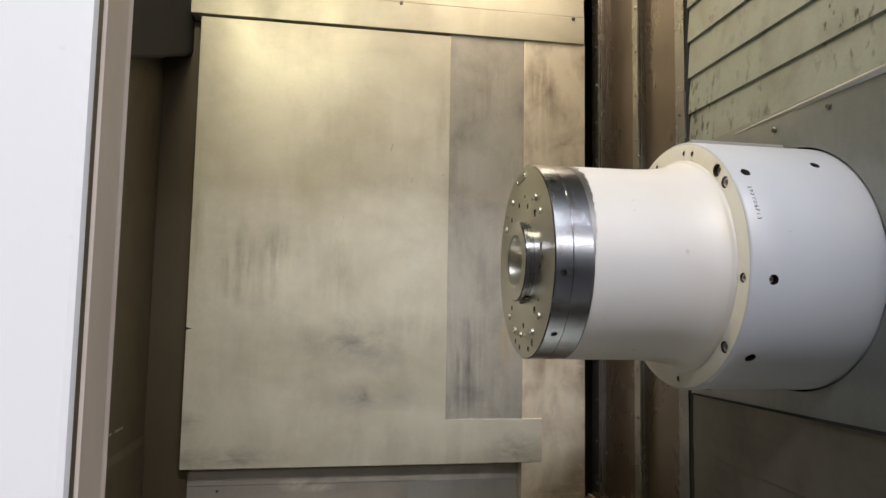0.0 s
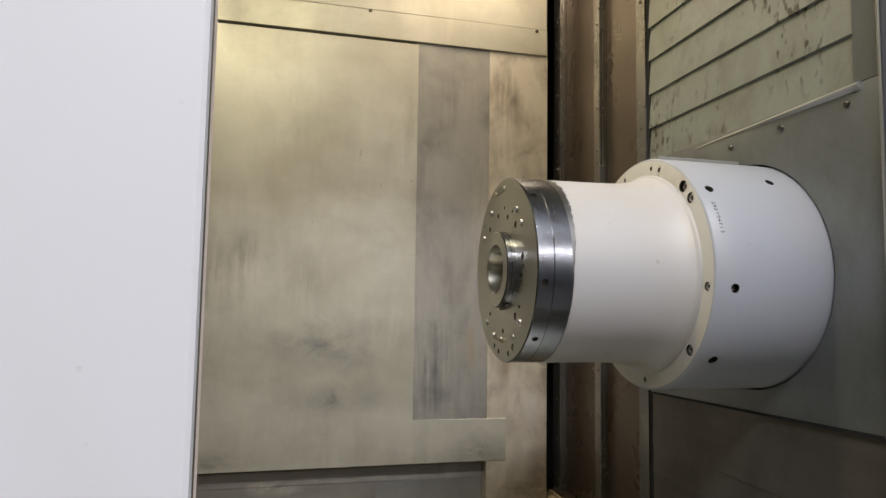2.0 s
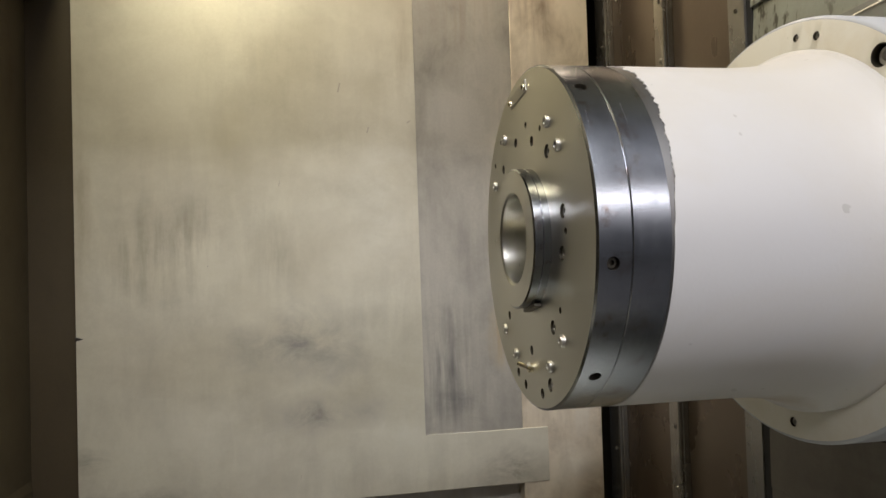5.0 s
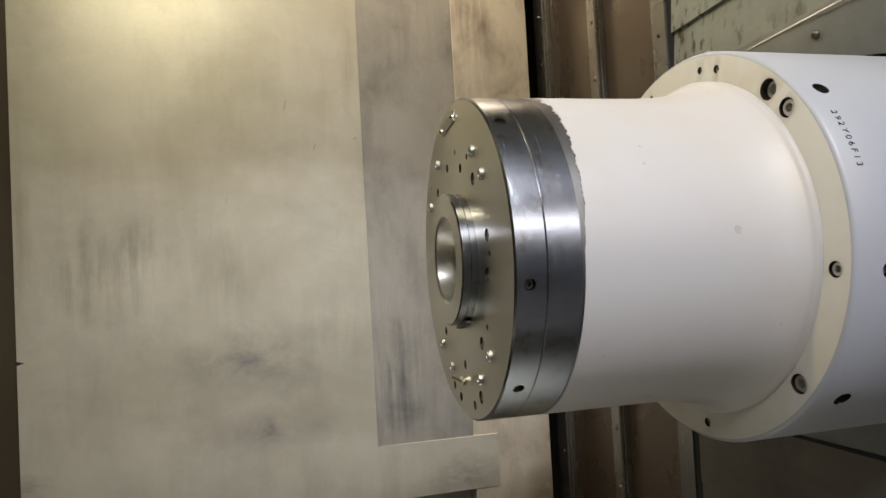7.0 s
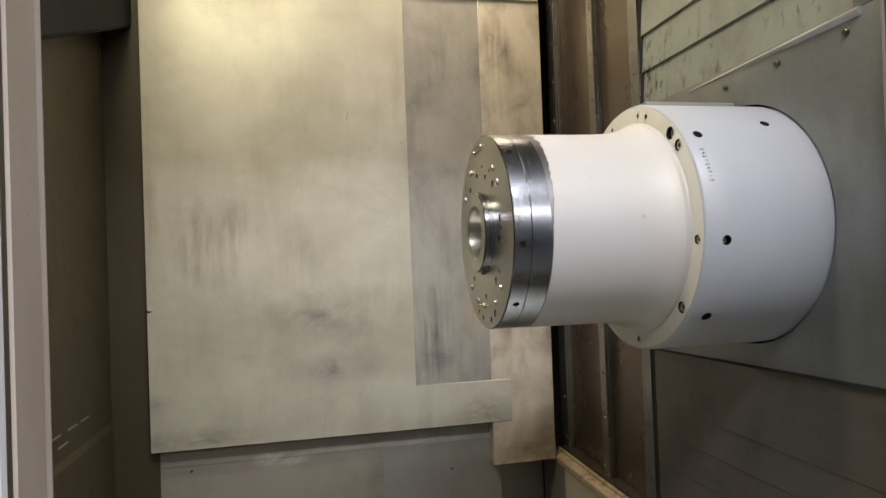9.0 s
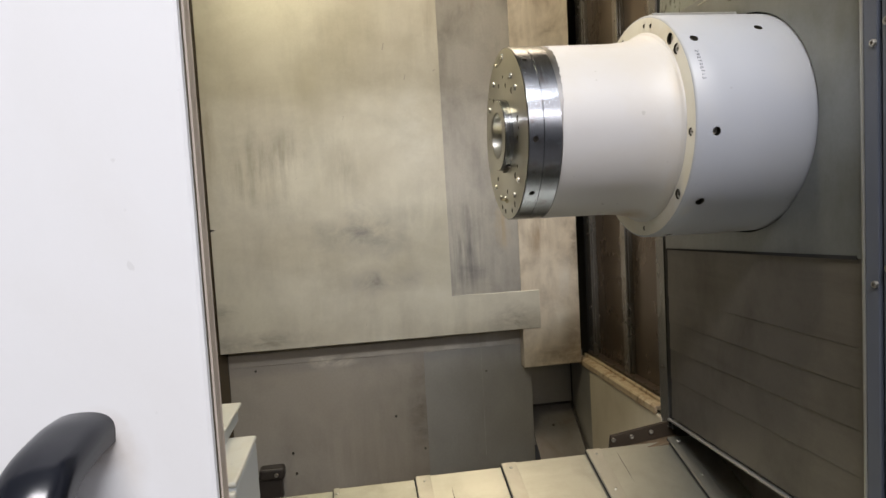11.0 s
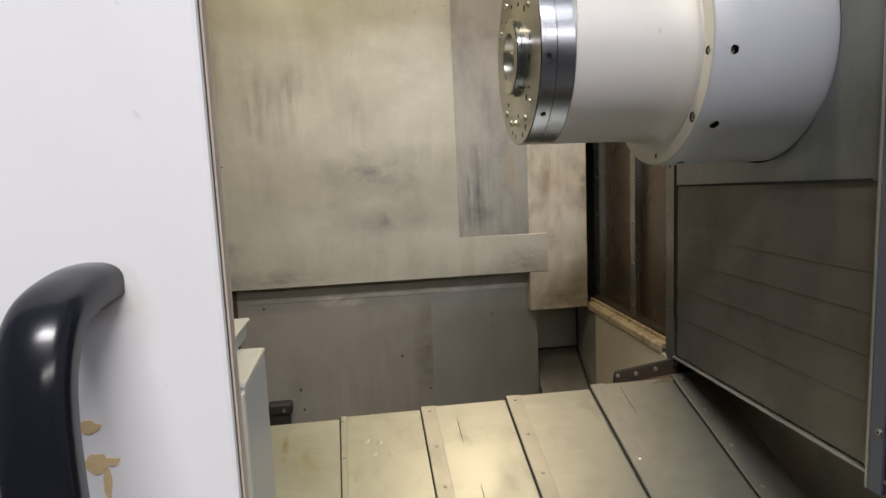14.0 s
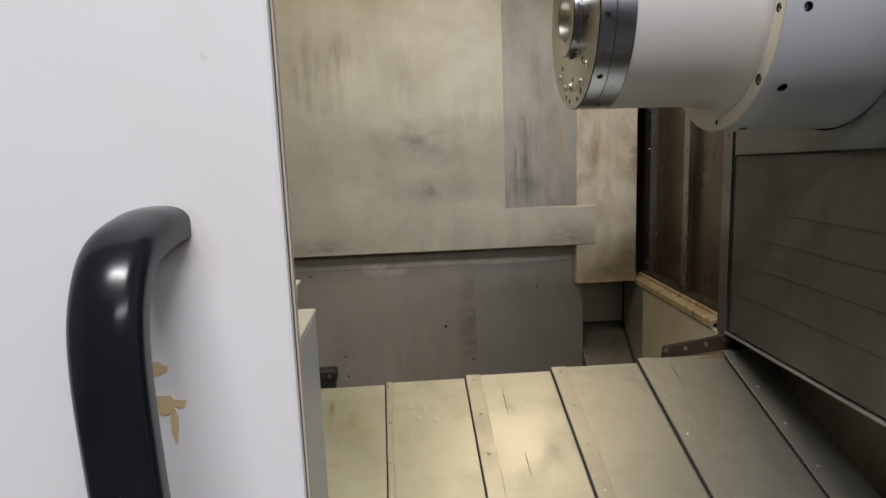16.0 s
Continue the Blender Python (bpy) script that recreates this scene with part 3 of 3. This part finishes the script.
for i, (a, b) in enumerate(zip(zs, zs[1:])):
    front = 0.7526 if i == 0 else 0.7535
    low = a + (-0.009 if i == 0 else 0.002)
    bm = prism([(front, low), (0.7595, b + 0.008), (0.7655, b + 0.008), (0.7615, low)], "y", 0.7135, 1.272, 0.0006)
    part("slat", bm, SLAT, upper)
part("side_strip", box(0.7518, 0.764, 0.666, 0.7125, 1.8926, 3.0, 0.0006), RIGHT, upper, "plain grey upright strip")
plate = part("spindle_plate", prism([(0.668, 1.3745), (1.272, 1.3535), (1.272, 1.892), (0.668, 1.892)], "x", 0.752, 0.764, 0.001), RIGHT)
tagged(plate, "flat grey sheet plate round the spindle head", "panel")
hole = bmesh.new()
rod(hole, (0.70, AY, AZ), (0.80, AY, AZ), 0.2068, 128)
cut(plate, hole)
ridge = prism([(0.7525, 1.880), (0.7440, 1.8865), (0.7440, 1.8885), (0.7525, 1.8945)], "y", 0.700, 1.10)
for v in ridge.verts:
    if v.co.y > 1.0:
        v.co.x = 0.7525 - (0.7525 - v.co.x) * 0.12
        v.co.z = 1.8815 + (v.co.z - 1.8875) * 0.35
part("ridge", ridge, TRIM, plate, "pressed bright ridge fading out")
for y, z in ((0.725, 1.866), (0.857, 1.864), (0.985, 1.860), (1.10, 1.857), (1.19, 1.856)):
    screw("rivet", (0.752, y, z), (-1, 0, 0), 0.0055, BOLT_DARK, plate, 0.8, False)
lowc = empty("lower_way_cover", "vertical way cover of overlapping horizontal slats, shade in its dark colour", "way cover")
zl = [1.355, 1.235, 1.172, 1.105, 1.03, 0.93]
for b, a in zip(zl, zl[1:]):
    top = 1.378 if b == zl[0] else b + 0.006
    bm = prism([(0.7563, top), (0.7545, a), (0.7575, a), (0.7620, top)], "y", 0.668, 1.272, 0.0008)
    part("slat", bm, GRIMY_SHADED, lowc)
part("skirt", box(0.862, 0.876, 0.35, 1.302, 0.25, 0.918), GRIMY_SHADED, lowc, "dark side sheet under the slats")
part("skirt_top", box(0.772, 0.876, 0.35, 1.302, 0.919, 0.934), GRIMY_SHADED, lowc)
part("skirt_end", box(0.766, 0.876, 1.303, 1.318, 0.25, 0.899), GRIMY_SHADED, lowc)
part("sill", box(0.749, 0.77, 0.35, 1.285, 0.920, 0.925, 0.001), TRIM, lowc, "thin bright sill strip")
part("gap", prism([(0.683, 1.372), (1.265, 1.3515), (1.265, 1.3555), (0.683, 1.378)], "x", 0.7512, 0.7535), BLACK, lowc, "black gap under the plate")
column = empty("front_column", "dark grey upright column with screws by the door opening", "column")
part("edge_bead", box(0.743, 0.772, 0.6595, 0.6645, 0.9, 3.0, 0.0015), TRIM, column, "thin bright upright edge")
part("edge_strip", box(0.7445, 0.772, 0.6345, 0.659, 0.9, 3.0, 0.002), COLUMN, column)
part("slit", box(0.752, 0.772, 0.630, 0.634, 0.9, 3.0), BLACK, column, "black upright slit")
part("face", box(0.7465, 0.772, 0.30, 0.6295, 0.9, 3.0, 0.003), COLUMN, column)
part("fold", box(0.735, 0.7475, 0.55, 0.598, 0.9, 3.0, 0.004), COLUMN, column)
for z in (1.0, 1.34, 1.684, 2.02, 2.36):
    screw("screw", (0.7445, 0.640, z), (-1, 0, 0), 0.0055, BOLT, column, 0.8)
    screw("screw", (0.7465, 0.617, z + 0.025), (-1, 0, 0), 0.0065, BOLT, column, 0.8)

# ---- spindle head ----
spindle = empty("machine_spindle", "white cast spindle head with a bare steel nose", "spindle")


def ragged(a, x):
    """Uneven front line of the paint, farther back over the upper half."""
    if x > 0.40:
        return 0.0
    up = max(0.0, math.sin(a)) ** 0.7
    n = noise.noise(Vector((math.cos(a) * 14, math.sin(a) * 14, 1.3))) + 0.9 * noise.noise(Vector((math.cos(a) * 55, math.sin(a) * 55, 4.1))) + 0.7 * noise.noise(Vector((math.cos(a) * 140, math.sin(a) * 140, 2.2)))
    return up * (0.0105 + 0.0042 * n)


neck_prof = [(0.3425, 0.1548), (0.38, 0.1550), (0.43, 0.1552), (0.465, 0.1556), (0.487, 0.1568), (0.505, 0.1590), (0.520, 0.1622), (0.531, 0.1660),
             (0.536, 0.1690), (0.5385, 0.1705), (0.5395, 0.1722), (0.543, 0.1738), (0.560, 0.1738), (0.560, 0.10), (0.3445, 0.10)]
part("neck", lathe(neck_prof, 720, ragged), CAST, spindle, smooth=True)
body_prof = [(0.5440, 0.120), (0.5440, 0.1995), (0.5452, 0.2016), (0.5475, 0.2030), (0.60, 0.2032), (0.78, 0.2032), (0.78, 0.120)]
body = part("body", lathe(body_prof, 160), DRUM_SHADED, spindle, "white drum with drilled holes and a stamped number", smooth=True)
holes = bmesh.new()
FLANGE = [(133, 0.0098), (142, 0.0088), (101, 0.0036), (109, 0.0040), (73, 0.0036), (188, 0.0068), (222, 0.0088), (267, 0.0045), (20, 0.0088), (320, 0.0088)]
for deg, r in FLANGE:
    rod(holes, polar(0.50, 0.1855, deg), polar(0.566, 0.1855, deg), r)
for x, deg, r in ((0.569, 141, 0.0072), (0.697, 133, 0.0072), (0.578, 188, 0.0072), (0.577, 223, 0.0078), (0.575, 258, 0.0072), (0.575, 60, 0.0072), (0.575, 310, 0.0072)):
    rod(holes, polar(x, 0.185, deg), polar(x, 0.23, deg), r)
rod(holes, polar(0.595, 0.196, 255), polar(0.628, 0.196, 252), 0.0022)
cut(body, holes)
body.data.materials.append(CREAM_LIT)
# dark steel on the hole walls puts the holes' shade into colour
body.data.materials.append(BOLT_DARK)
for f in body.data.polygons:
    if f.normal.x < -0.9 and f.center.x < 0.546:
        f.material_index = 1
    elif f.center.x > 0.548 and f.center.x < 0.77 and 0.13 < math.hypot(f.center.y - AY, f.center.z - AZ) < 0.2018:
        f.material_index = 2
for deg, r in FLANGE:
    screw("socket_screw", polar((0.5458 if deg != 133 else 0.5495) + r * 0.9, 0.1855, deg), (-1, 0, 0), r * 0.94, PLUG, spindle, 0.9)
for x, deg in ((0.569, 141), (0.697, 133), (0.578, 188), (0.577, 223)):
    screw("plug", polar(x, 0.1925, deg), polar(0, 1, deg) - polar(0, 0, deg), 0.0060, BOLT, spindle, 0.5)
part("top_guard", box(0.575, 0.745, 0.955, 1.03, 1.8130, 1.8245, 0.0015), TRIM, spindle, "thin steel guard strip")
# unseen black ring added so the gap round the drum stays dark
part("gap_shade_ring", lathe([(0.76, 0.19), (0.76, 0.216), (0.79, 0.216), (0.79, 0.19)], 96), BLACK, spindle, "black ring for the shade in the gap round the drum")

nose = part("nose_ring", lathe([(0.2850, 0.050), (0.2850, 0.1527), (0.2866, 0.1545), (0.3106, 0.1545), (0.3114, 0.1536), (0.3122, 0.1545), (0.3404, 0.1545), (0.3412, 0.1534), (0.345, 0.1534), (0.345, 0.050)], 192), RIM, spindle, "polished bare steel ring with radial screws", smooth=True)
NOSE_SOCKET = ((0.092, 130), (0.093, 169), (0.088, 190), (0.097, 232), (0.135, 249))
NOSE_DARK = ((0.099, 73), (0.089, 103), (0.107, 45), (0.104, 313), (0.103, 270), (0.138, 289), (0.140, 279), (0.140, 259))
NOSE_SMALL = ((0.105, 92), (0.103, 115), (0.134, 52), (0.137, 38), (0.096, 179), (0.099, 218))
NOSE_DOME = ((0.114, 124), (0.112, 141), (0.123, 58), (0.124, 30), (0.125, 313), (0.118, 226), (0.122, 293), (0.121, 245))
RADIAL = ((0.297, 134), (0.297, 189), (0.299, 225), (0.320, 258), (0.297, 80), (0.297, 315))
holes = bmesh.new()
for r, deg in NOSE_SOCKET:
    rod(holes, polar(0.27, r, deg), polar(0.294, r, deg), 0.0060)
for r, deg in NOSE_DARK:
    rod(holes, polar(0.27, r, deg), polar(0.297, r, deg), 0.0046)
for r, deg in NOSE_SMALL:
    rod(holes, polar(0.27, r, deg), polar(0.297, r, deg), 0.0028, 14)
for x, deg in RADIAL:
    rod(holes, polar(x, 0.147, deg), polar(x, 0.17, deg), 0.0049)
cut(nose, holes)
# the turned front face is its own finish
nose.data.materials.append(FACE)
# inner faces of the nose holes are coloured dark for their shade
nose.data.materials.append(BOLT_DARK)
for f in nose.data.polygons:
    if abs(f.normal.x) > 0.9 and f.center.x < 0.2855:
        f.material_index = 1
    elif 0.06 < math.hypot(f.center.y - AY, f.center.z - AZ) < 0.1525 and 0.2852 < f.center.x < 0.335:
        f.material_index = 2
for r, deg in NOSE_SOCKET:
    screw("socket_screw", polar(0.2935, r, deg), (-1, 0, 0), 0.0050, BOLT, spindle, 1.4)
for r, deg in NOSE_DOME:
    screw("button_screw", polar(0.285, r, deg), (-1, 0, 0), 0.0054, BOLT, spindle, 0.6)
for x, deg in RADIAL:
    screw("grub_screw", polar(x, 0.1478, deg), polar(0, 1, deg) - polar(0, 0, deg), 0.0045, BOLT_DARK, spindle, 0.8)
part("worn_band", lathe([(0.3405, 0.120), (0.3405, 0.1542), (0.366, 0.1543), (0.366, 0.120)], 192), WORN, spindle, "worn bare band at the ragged paint edge", smooth=True)
# boss with tapered bore
boss = part("boss", lathe([(0.2700, 0.0425), (0.2700, 0.0625), (0.2712, 0.0640), (0.2780, 0.0640), (0.2784, 0.0635), (0.2788, 0.0640), (0.2860, 0.0640), (0.30, 0.0635), (0.36, 0.0635), (0.36, 0.0305), (0.2716, 0.0408)], 128), RIM, spindle, "bright turned boss round a tapered bore", smooth=True)
boss.data.materials.append(FACE)
boss.data.materials.append(BRIGHT)
for f in boss.data.polygons:
    if abs(f.normal.x) > 0.9 and f.center.x < 0.2705:
        f.material_index = 1
    elif math.hypot(f.center.y - AY, f.center.z - AZ) < 0.0423:
        f.material_index = 2
part("bore_end", lathe([(0.352, 0.002), (0.352, 0.034), (0.358, 0.034), (0.358, 0.002)], 48), BOLT, spindle, "shaded end of the bore")
# the boss's drop shadow, made as a dark strip below its edge
chip = box(0.2785, 0.2868, -0.016, 0.018, 0.0625, 0.0662, 0.001)
bmesh.ops.transform(chip, matrix=Matrix.Translation((0, AY, AZ)) @ Matrix.Rotation(radians(258 - 90), 4, "X"), verts=chip.verts)
part("boss_shadow", chip, BOLT_DARK, spindle, "dark strip for the drop shadow under the boss")
# name plate on the face, and a small nozzle below
pl = bmesh.new()
box(-0.0012, 0.0, -0.0245, 0.0245, -0.006, 0.006, 0.0008, bm=pl)
bmesh.ops.transform(pl, matrix=Matrix.Translation(polar(0.2850, 0.1385, 84)) @ Matrix.Rotation(radians(-6), 4, "X"), verts=pl.verts)
name_plate = part("name_plate", pl, BOLT, spindle, "small blank steel plate with two pins")
for d in (75, 93):
    screw("pin", polar(0.2838, 0.1392, d), (-1, 0, 0), 0.003, BRASS, name_plate, 0.8, False)
nz = bmesh.new()
rod(nz, polar(0.290, 0.119, 270), polar(0.281, 0.119, 270), 0.0042, 16)
rod(nz, polar(0.2815, 0.119, 266), polar(0.2755, 0.117, 276), 0.0018, 10)
rod(nz, polar(0.2815, 0.119, 273), polar(0.2765, 0.114, 262), 0.0018, 10)
part("nozzle", nz, BRASS, spindle, "small bright nozzle")

# stamped number round the drum
cu = bpy.data.curves.new("number", "FONT")
cu.body, cu.size, cu.space_character, cu.offset = "292Y06F13", 0.0088, 1.42, -0.0002
tmp = new("number", cu)
bpy.context.view_layer.update()
me = bpy.data.meshes.new_from_object(tmp.evaluated_get(bpy.context.evaluated_depsgraph_get()))
bpy.data.objects.remove(tmp)
bm = bmesh.new()
bm.from_mesh(me)
bmesh.ops.subdivide_edges(bm, edges=list(bm.edges), cuts=1)
for v in bm.verts:
    deg = 149 + math.degrees(v.co.x / 0.2034)
    v.co = polar(0.560 + v.co.y, 0.2036, deg)
ex = bmesh.ops.extrude_face_region(bm, geom=list(bm.faces))
for v in [g for g in ex["geom"] if isinstance(g, bmesh.types.BMVert)]:
    d = Vector((0, v.co.y - AY, v.co.z - AZ)).normalized()
    v.co -= d * 0.0012
part("stamped_number", bm, INK, spindle, "stamped number 292Y06F13")

# ---- sliding door with handle ----
door = empty("sliding_door", "white painted sliding machine door standing open", "door")
DY = 0.252
DX = -0.0985
part("panel", prism([(-1.25, DY), (DX - 0.003, DY), (DX - 0.0008, DY + 0.0012), (DX, DY + 0.004), (DX - 0.0095, DY + 0.060), (-1.25, DY + 0.060)], "z", 0.25, 2.72), WHITE, door)
part("edge_trim", prism([(DX - 0.0006, DY + 0.008), (DX + 0.0012, DY + 0.010), (DX - 0.0062, DY + 0.055), (DX - 0.0085, DY + 0.0575)], "z", 0.25, 2.72), DOOR_EDGE, door, "beige edge trim")
part("edge_bead", box(DX - 0.0135, DX - 0.0075, DY + 0.0605, DY + 0.068, 0.25, 2.72, 0.003), DOOR_EDGE, door, "pale bead")
part("groove", box(DX - 0.0012, DX + 0.0002, DY + 0.0045, DY + 0.0082, 0.25, 2.72), SIDE_DIM, door, "dark fold line")


def tube(points, rx, ry, segs=24):
    """A rounded bar swept along a smooth line of points in a plane that holds z."""
    bm = bmesh.new()
    pts = [Vector(p) for p in points]
    fine = []
    for i in range(len(pts) - 1):
        p0, p1, p2, p3 = pts[max(i - 1, 0)], pts[i], pts[i + 1], pts[min(i + 2, len(pts) - 1)]
        for k in range(8):
            u = k / 8
            fine.append(0.5 * ((2 * p1) + (p2 - p0) * u + (2 * p0 - 5 * p1 + 4 * p2 - p3) * u * u + (3 * p1 - p0 - 3 * p2 + p3) * u ** 3))
    fine.append(pts[-1])
    rings = []
    for i, p in enumerate(fine):
        d = (fine[min(i + 1, len(fine) - 1)] - fine[max(i - 1, 0)]).normalized()
        side = Vector((1, 0, 0))
        side = (side - d * side.dot(d)).normalized()
        up = d.cross(side)
        rings.append([bm.verts.new(p + side * rx * math.copysign(abs(math.cos(a)) ** 0.8, math.cos(a)) + up * ry * math.copysign(abs(math.sin(a)) ** (0.8 if math.sin(a) > 0 else 0.3), math.sin(a))) for a in [2 * math.pi * k / segs for k in range(segs)]])
    for p, q in zip(rings, rings[1:]):
        for i in range(segs):
            bm.faces.new((p[i], p[(i + 1) % segs], q[(i + 1) % segs], q[i]))
    bm.faces.new(rings[0])
    bm.faces.new(rings[-1][::-1])
    return bm


HX = -0.176
line = [(HX - 0.001, DY + 0.002, 1.359), (HX - 0.002, DY - 0.024, 1.358), (HX - 0.004, DY - 0.054, 1.349), (HX - 0.005, DY - 0.072, 1.325), (HX - 0.005, DY - 0.079, 1.292),
        (HX - 0.004, DY - 0.080, 1.240), (HX - 0.003, DY - 0.077, 1.185), (HX - 0.002, DY - 0.066, 1.150), (HX, DY - 0.045, 1.130), (HX + 0.003, DY - 0.022, 1.124), (HX + 0.004, DY + 0.002, 1.123)]
part("handle", tube(line, 0.0195, 0.0125), PLASTIC, door, "glossy black plastic bow handle", smooth=True)


def blob(cx, cz, rx, rz, seed, stretch=0.0, proud=0.0008):
    bm = bmesh.new()
    vs = []
    for i in range(28):
        a = 2 * math.pi * i / 28
        n = 1 + 0.45 * noise.noise(Vector((math.cos(a) * 1.7 + seed, math.sin(a) * 1.7, seed)))
        down = stretch * max(0, -math.sin(a)) ** 2
        vs.append((cx + rx * n * math.cos(a), cz + (rz * n + down) * math.sin(a)))
    return prism(vs, "y", DY - proud, DY + 0.001)


part("glue_residue", blob(-0.190, 1.264, 0.0075, 0.0046, 2.0), GLUE, door, "tan dried glue spot")
part("glue_residue", blob(-0.187, 1.238, 0.0085, 0.0060, 5.0), GLUE, door, "tan dried glue smear")
part("glue_residue", blob(-0.1815, 1.226, 0.0024, 0.009, 8.0, 0.006, 0.0014), GLUE, door, "tan dried glue run")
part("glue_residue", blob(-0.1775, 1.239, 0.0055, 0.0026, 3.0, 0.0, 0.0011), GLUE, door, "tan dried glue smear")

# ---- grey box beside the door opening ----
boxe = empty("grey_housing", "grey painted housing with a cream sloping top", "housing")
BX = -0.162
part("lower_body", box(-0.46, BX, 0.608, 0.768, 0.25, 1.160, 0.003), BOXGREY, boxe)
part("top_cap", box(-0.46, BX + 0.001, 0.606, 0.770, 1.1605, 1.168, 0.003), BOXCREAM, boxe, "cream chipped top")
part("upper_body", box(-0.46, BX - 0.036, 0.70, 0.838, 1.1685, 1.192, 0.004), BOXGREY, boxe)
part("upper_top", box(-0.462, BX - 0.031, 0.695, 0.843, 1.1925, 1.198, 0.002), BOXCREAM, boxe, "cream upper edge")
part("front_edge", box(BX - 0.016, BX + 0.001, 0.597, 0.607, 0.25, 1.158, 0.003), BOXCREAM, boxe, "cream chipped front edge")

# black clamp low on the back wall
clamp = empty("cable_clamp", "small dark metal clamp low on the back panel", "clamp")
part("base", box(-0.36, -0.285, YB + 0.02, YB + 0.056, 0.56, 0.645, 0.006), DARK, clamp)
part("cap", box(-0.355, -0.275, YB + 0.01, YB + 0.056, 0.632, 0.672, 0.010, 3), DARK, clamp)
screw("screw", (-0.30, YB + 0.01, 0.65), (0, -1, 0), 0.007, BOLT, clamp, 0.8)

# ---- way cover over the table axis: overlapping plates, sloping down to the front ----
way = empty("table_way_cover", "telescopic way cover of overlapping bright steel plates", "way cover")
SL = math.tan(radians(21.3))
YF = 1.275


def slope_plate(x0, x1, z_far, mat_part, mat=None):
    drop = (YF - 0.35) * SL
    bm = bmesh.new()
    lean = 0.024 * (YF - 0.35)
    top = [bm.verts.new(p) for p in ((x0, YF, z_far), (x1, YF, z_far), (x1 + lean, 0.35, z_far - drop), (x0 + lean, 0.35, z_far - drop))]
    bot = [bm.verts.new(v.co + Vector((0, 0, -0.004))) for v in top]
    bm.faces.new(top)
    bm.faces.new(bot[::-1])
    for i in range(4):
        bm.faces.new((top[i], bot[i], bot[(i + 1) % 4], top[(i + 1) % 4]))
    bmesh.ops.bevel(bm, geom=list(bm.edges), offset=0.0008, segments=1, affect="EDGES")
    return part(mat_part, bm, mat or COVER, way)


XS = [-0.30, -0.086, 0.105, 0.314, 0.528, 0.7415, 0.858]
ZF = [0.842, 0.847, 0.853, 0.861, 0.871, 0.879]
SN = Vector((0, -math.sin(radians(21.3)), math.cos(radians(21.3))))
for i, zf in enumerate(ZF):
    pl = slope_plate(XS[i], XS[i + 1] + (0.03 if i < 5 else -0.022), zf, "plate")
    if i:
        wd = 0.014 if i == 1 else 0.036
        # black strip added for the shadow line at the plate's edge
        slope_plate(XS[i] - 0.0024, XS[i] + 0.004, zf - 0.0015, "seam_shadow", BLACK)
        strip = slope_plate(XS[i] + 0.0005, XS[i] + wd, zf + 0.0022, "edge_strip", COVER_EDGE)
        for k in range(9):
            y = YF - 0.016 - k * 0.105
            at = Vector((XS[i] + wd * 0.55 + 0.024 * (YF - y), y, zf + 0.0022 - (YF - y) * SL))
            screw("rivet", at, SN, 0.0040, COVER_EDGE, way, 0.45, False)
    part("end_cap", box(XS[i] + 0.002, XS[i + 1] - 0.002, YF - 0.004, YF - 0.001, zf - 0.05, zf - 0.004), COVER, way)
    if i == 1:
        for dx, dy, r in ((0.056, 0.078, 0.010), (0.088, 0.084, 0.007), (0.074, 0.114, 0.008), (0.118, 0.075, 0.006), (0.112, 0.120, 0.007)):
            at = Vector((XS[1] + dx, YF - dy, zf + 0.0001 - dy * SL))
            screw("dent", at, SN, r, COVER, pl, 0.10, False)


def slope_mark(name, x, y0, y1, w, z_far, mat, label):
    """A thin mark lying on a plate, narrowed at both ends."""
    bm = bmesh.new()
    vs = []
    for y, k in ((y0, 0.1), (y0 * 0.7 + y1 * 0.3, 1.0), (y0 * 0.3 + y1 * 0.7, 0.8), (y1, 0.1)):
        vs.append((x + 0.024 * (YF - y), y, k))
    left = [bm.verts.new((a - w * k / 2, y, z_far + 0.0006 - (YF - y) * SL)) for a, y, k in vs]
    right = [bm.verts.new((a + w * k / 2, y, z_far + 0.0006 - (YF - y) * SL)) for a, y, k in vs]
    for i in range(3):
        bm.faces.new((left[i], right[i], right[i + 1], left[i + 1]))
    ex = bmesh.ops.extrude_face_region(bm, geom=list(bm.faces))
    bmesh.ops.translate(bm, vec=(0, 0, -0.001), verts=[g for g in ex["geom"] if isinstance(g, bmesh.types.BMVert)])
    part(name, bm, mat, way, label)


slope_mark("scratch", 0.185, 1.235, 1.15, 0.0016, ZF[2], DARK, "dark scratch")
slope_mark("scratch", 0.20, 1.05, 0.99, 0.0016, ZF[2], DARK, "dark scratch")
slope_mark("scratch", 0.60, 1.26, 1.17, 0.0012, ZF[4], DARK, "dark scratch")

# scuffs on the back plates
for x, z, w, h in ((0.126, 2.003, 0.006, 0.022), (0.19, 1.905, 0.005, 0.014), (-0.012, 1.783, 0.003, 0.012), (-0.17, 1.60, 0.003, 0.003), (0.02, 1.12, 0.002, 0.009), (0.285, 1.925, 0.008, 0.006)):
    part("scuff", prism([(x - w / 2, z - h / 2), (x + w * 0.1, z - h / 2), (x + w, z + h / 2), (x + w * 0.4, z + h / 2)], "y", YB - 0.0008, YB + 0.001), LOWER, back, "small dark scuff")
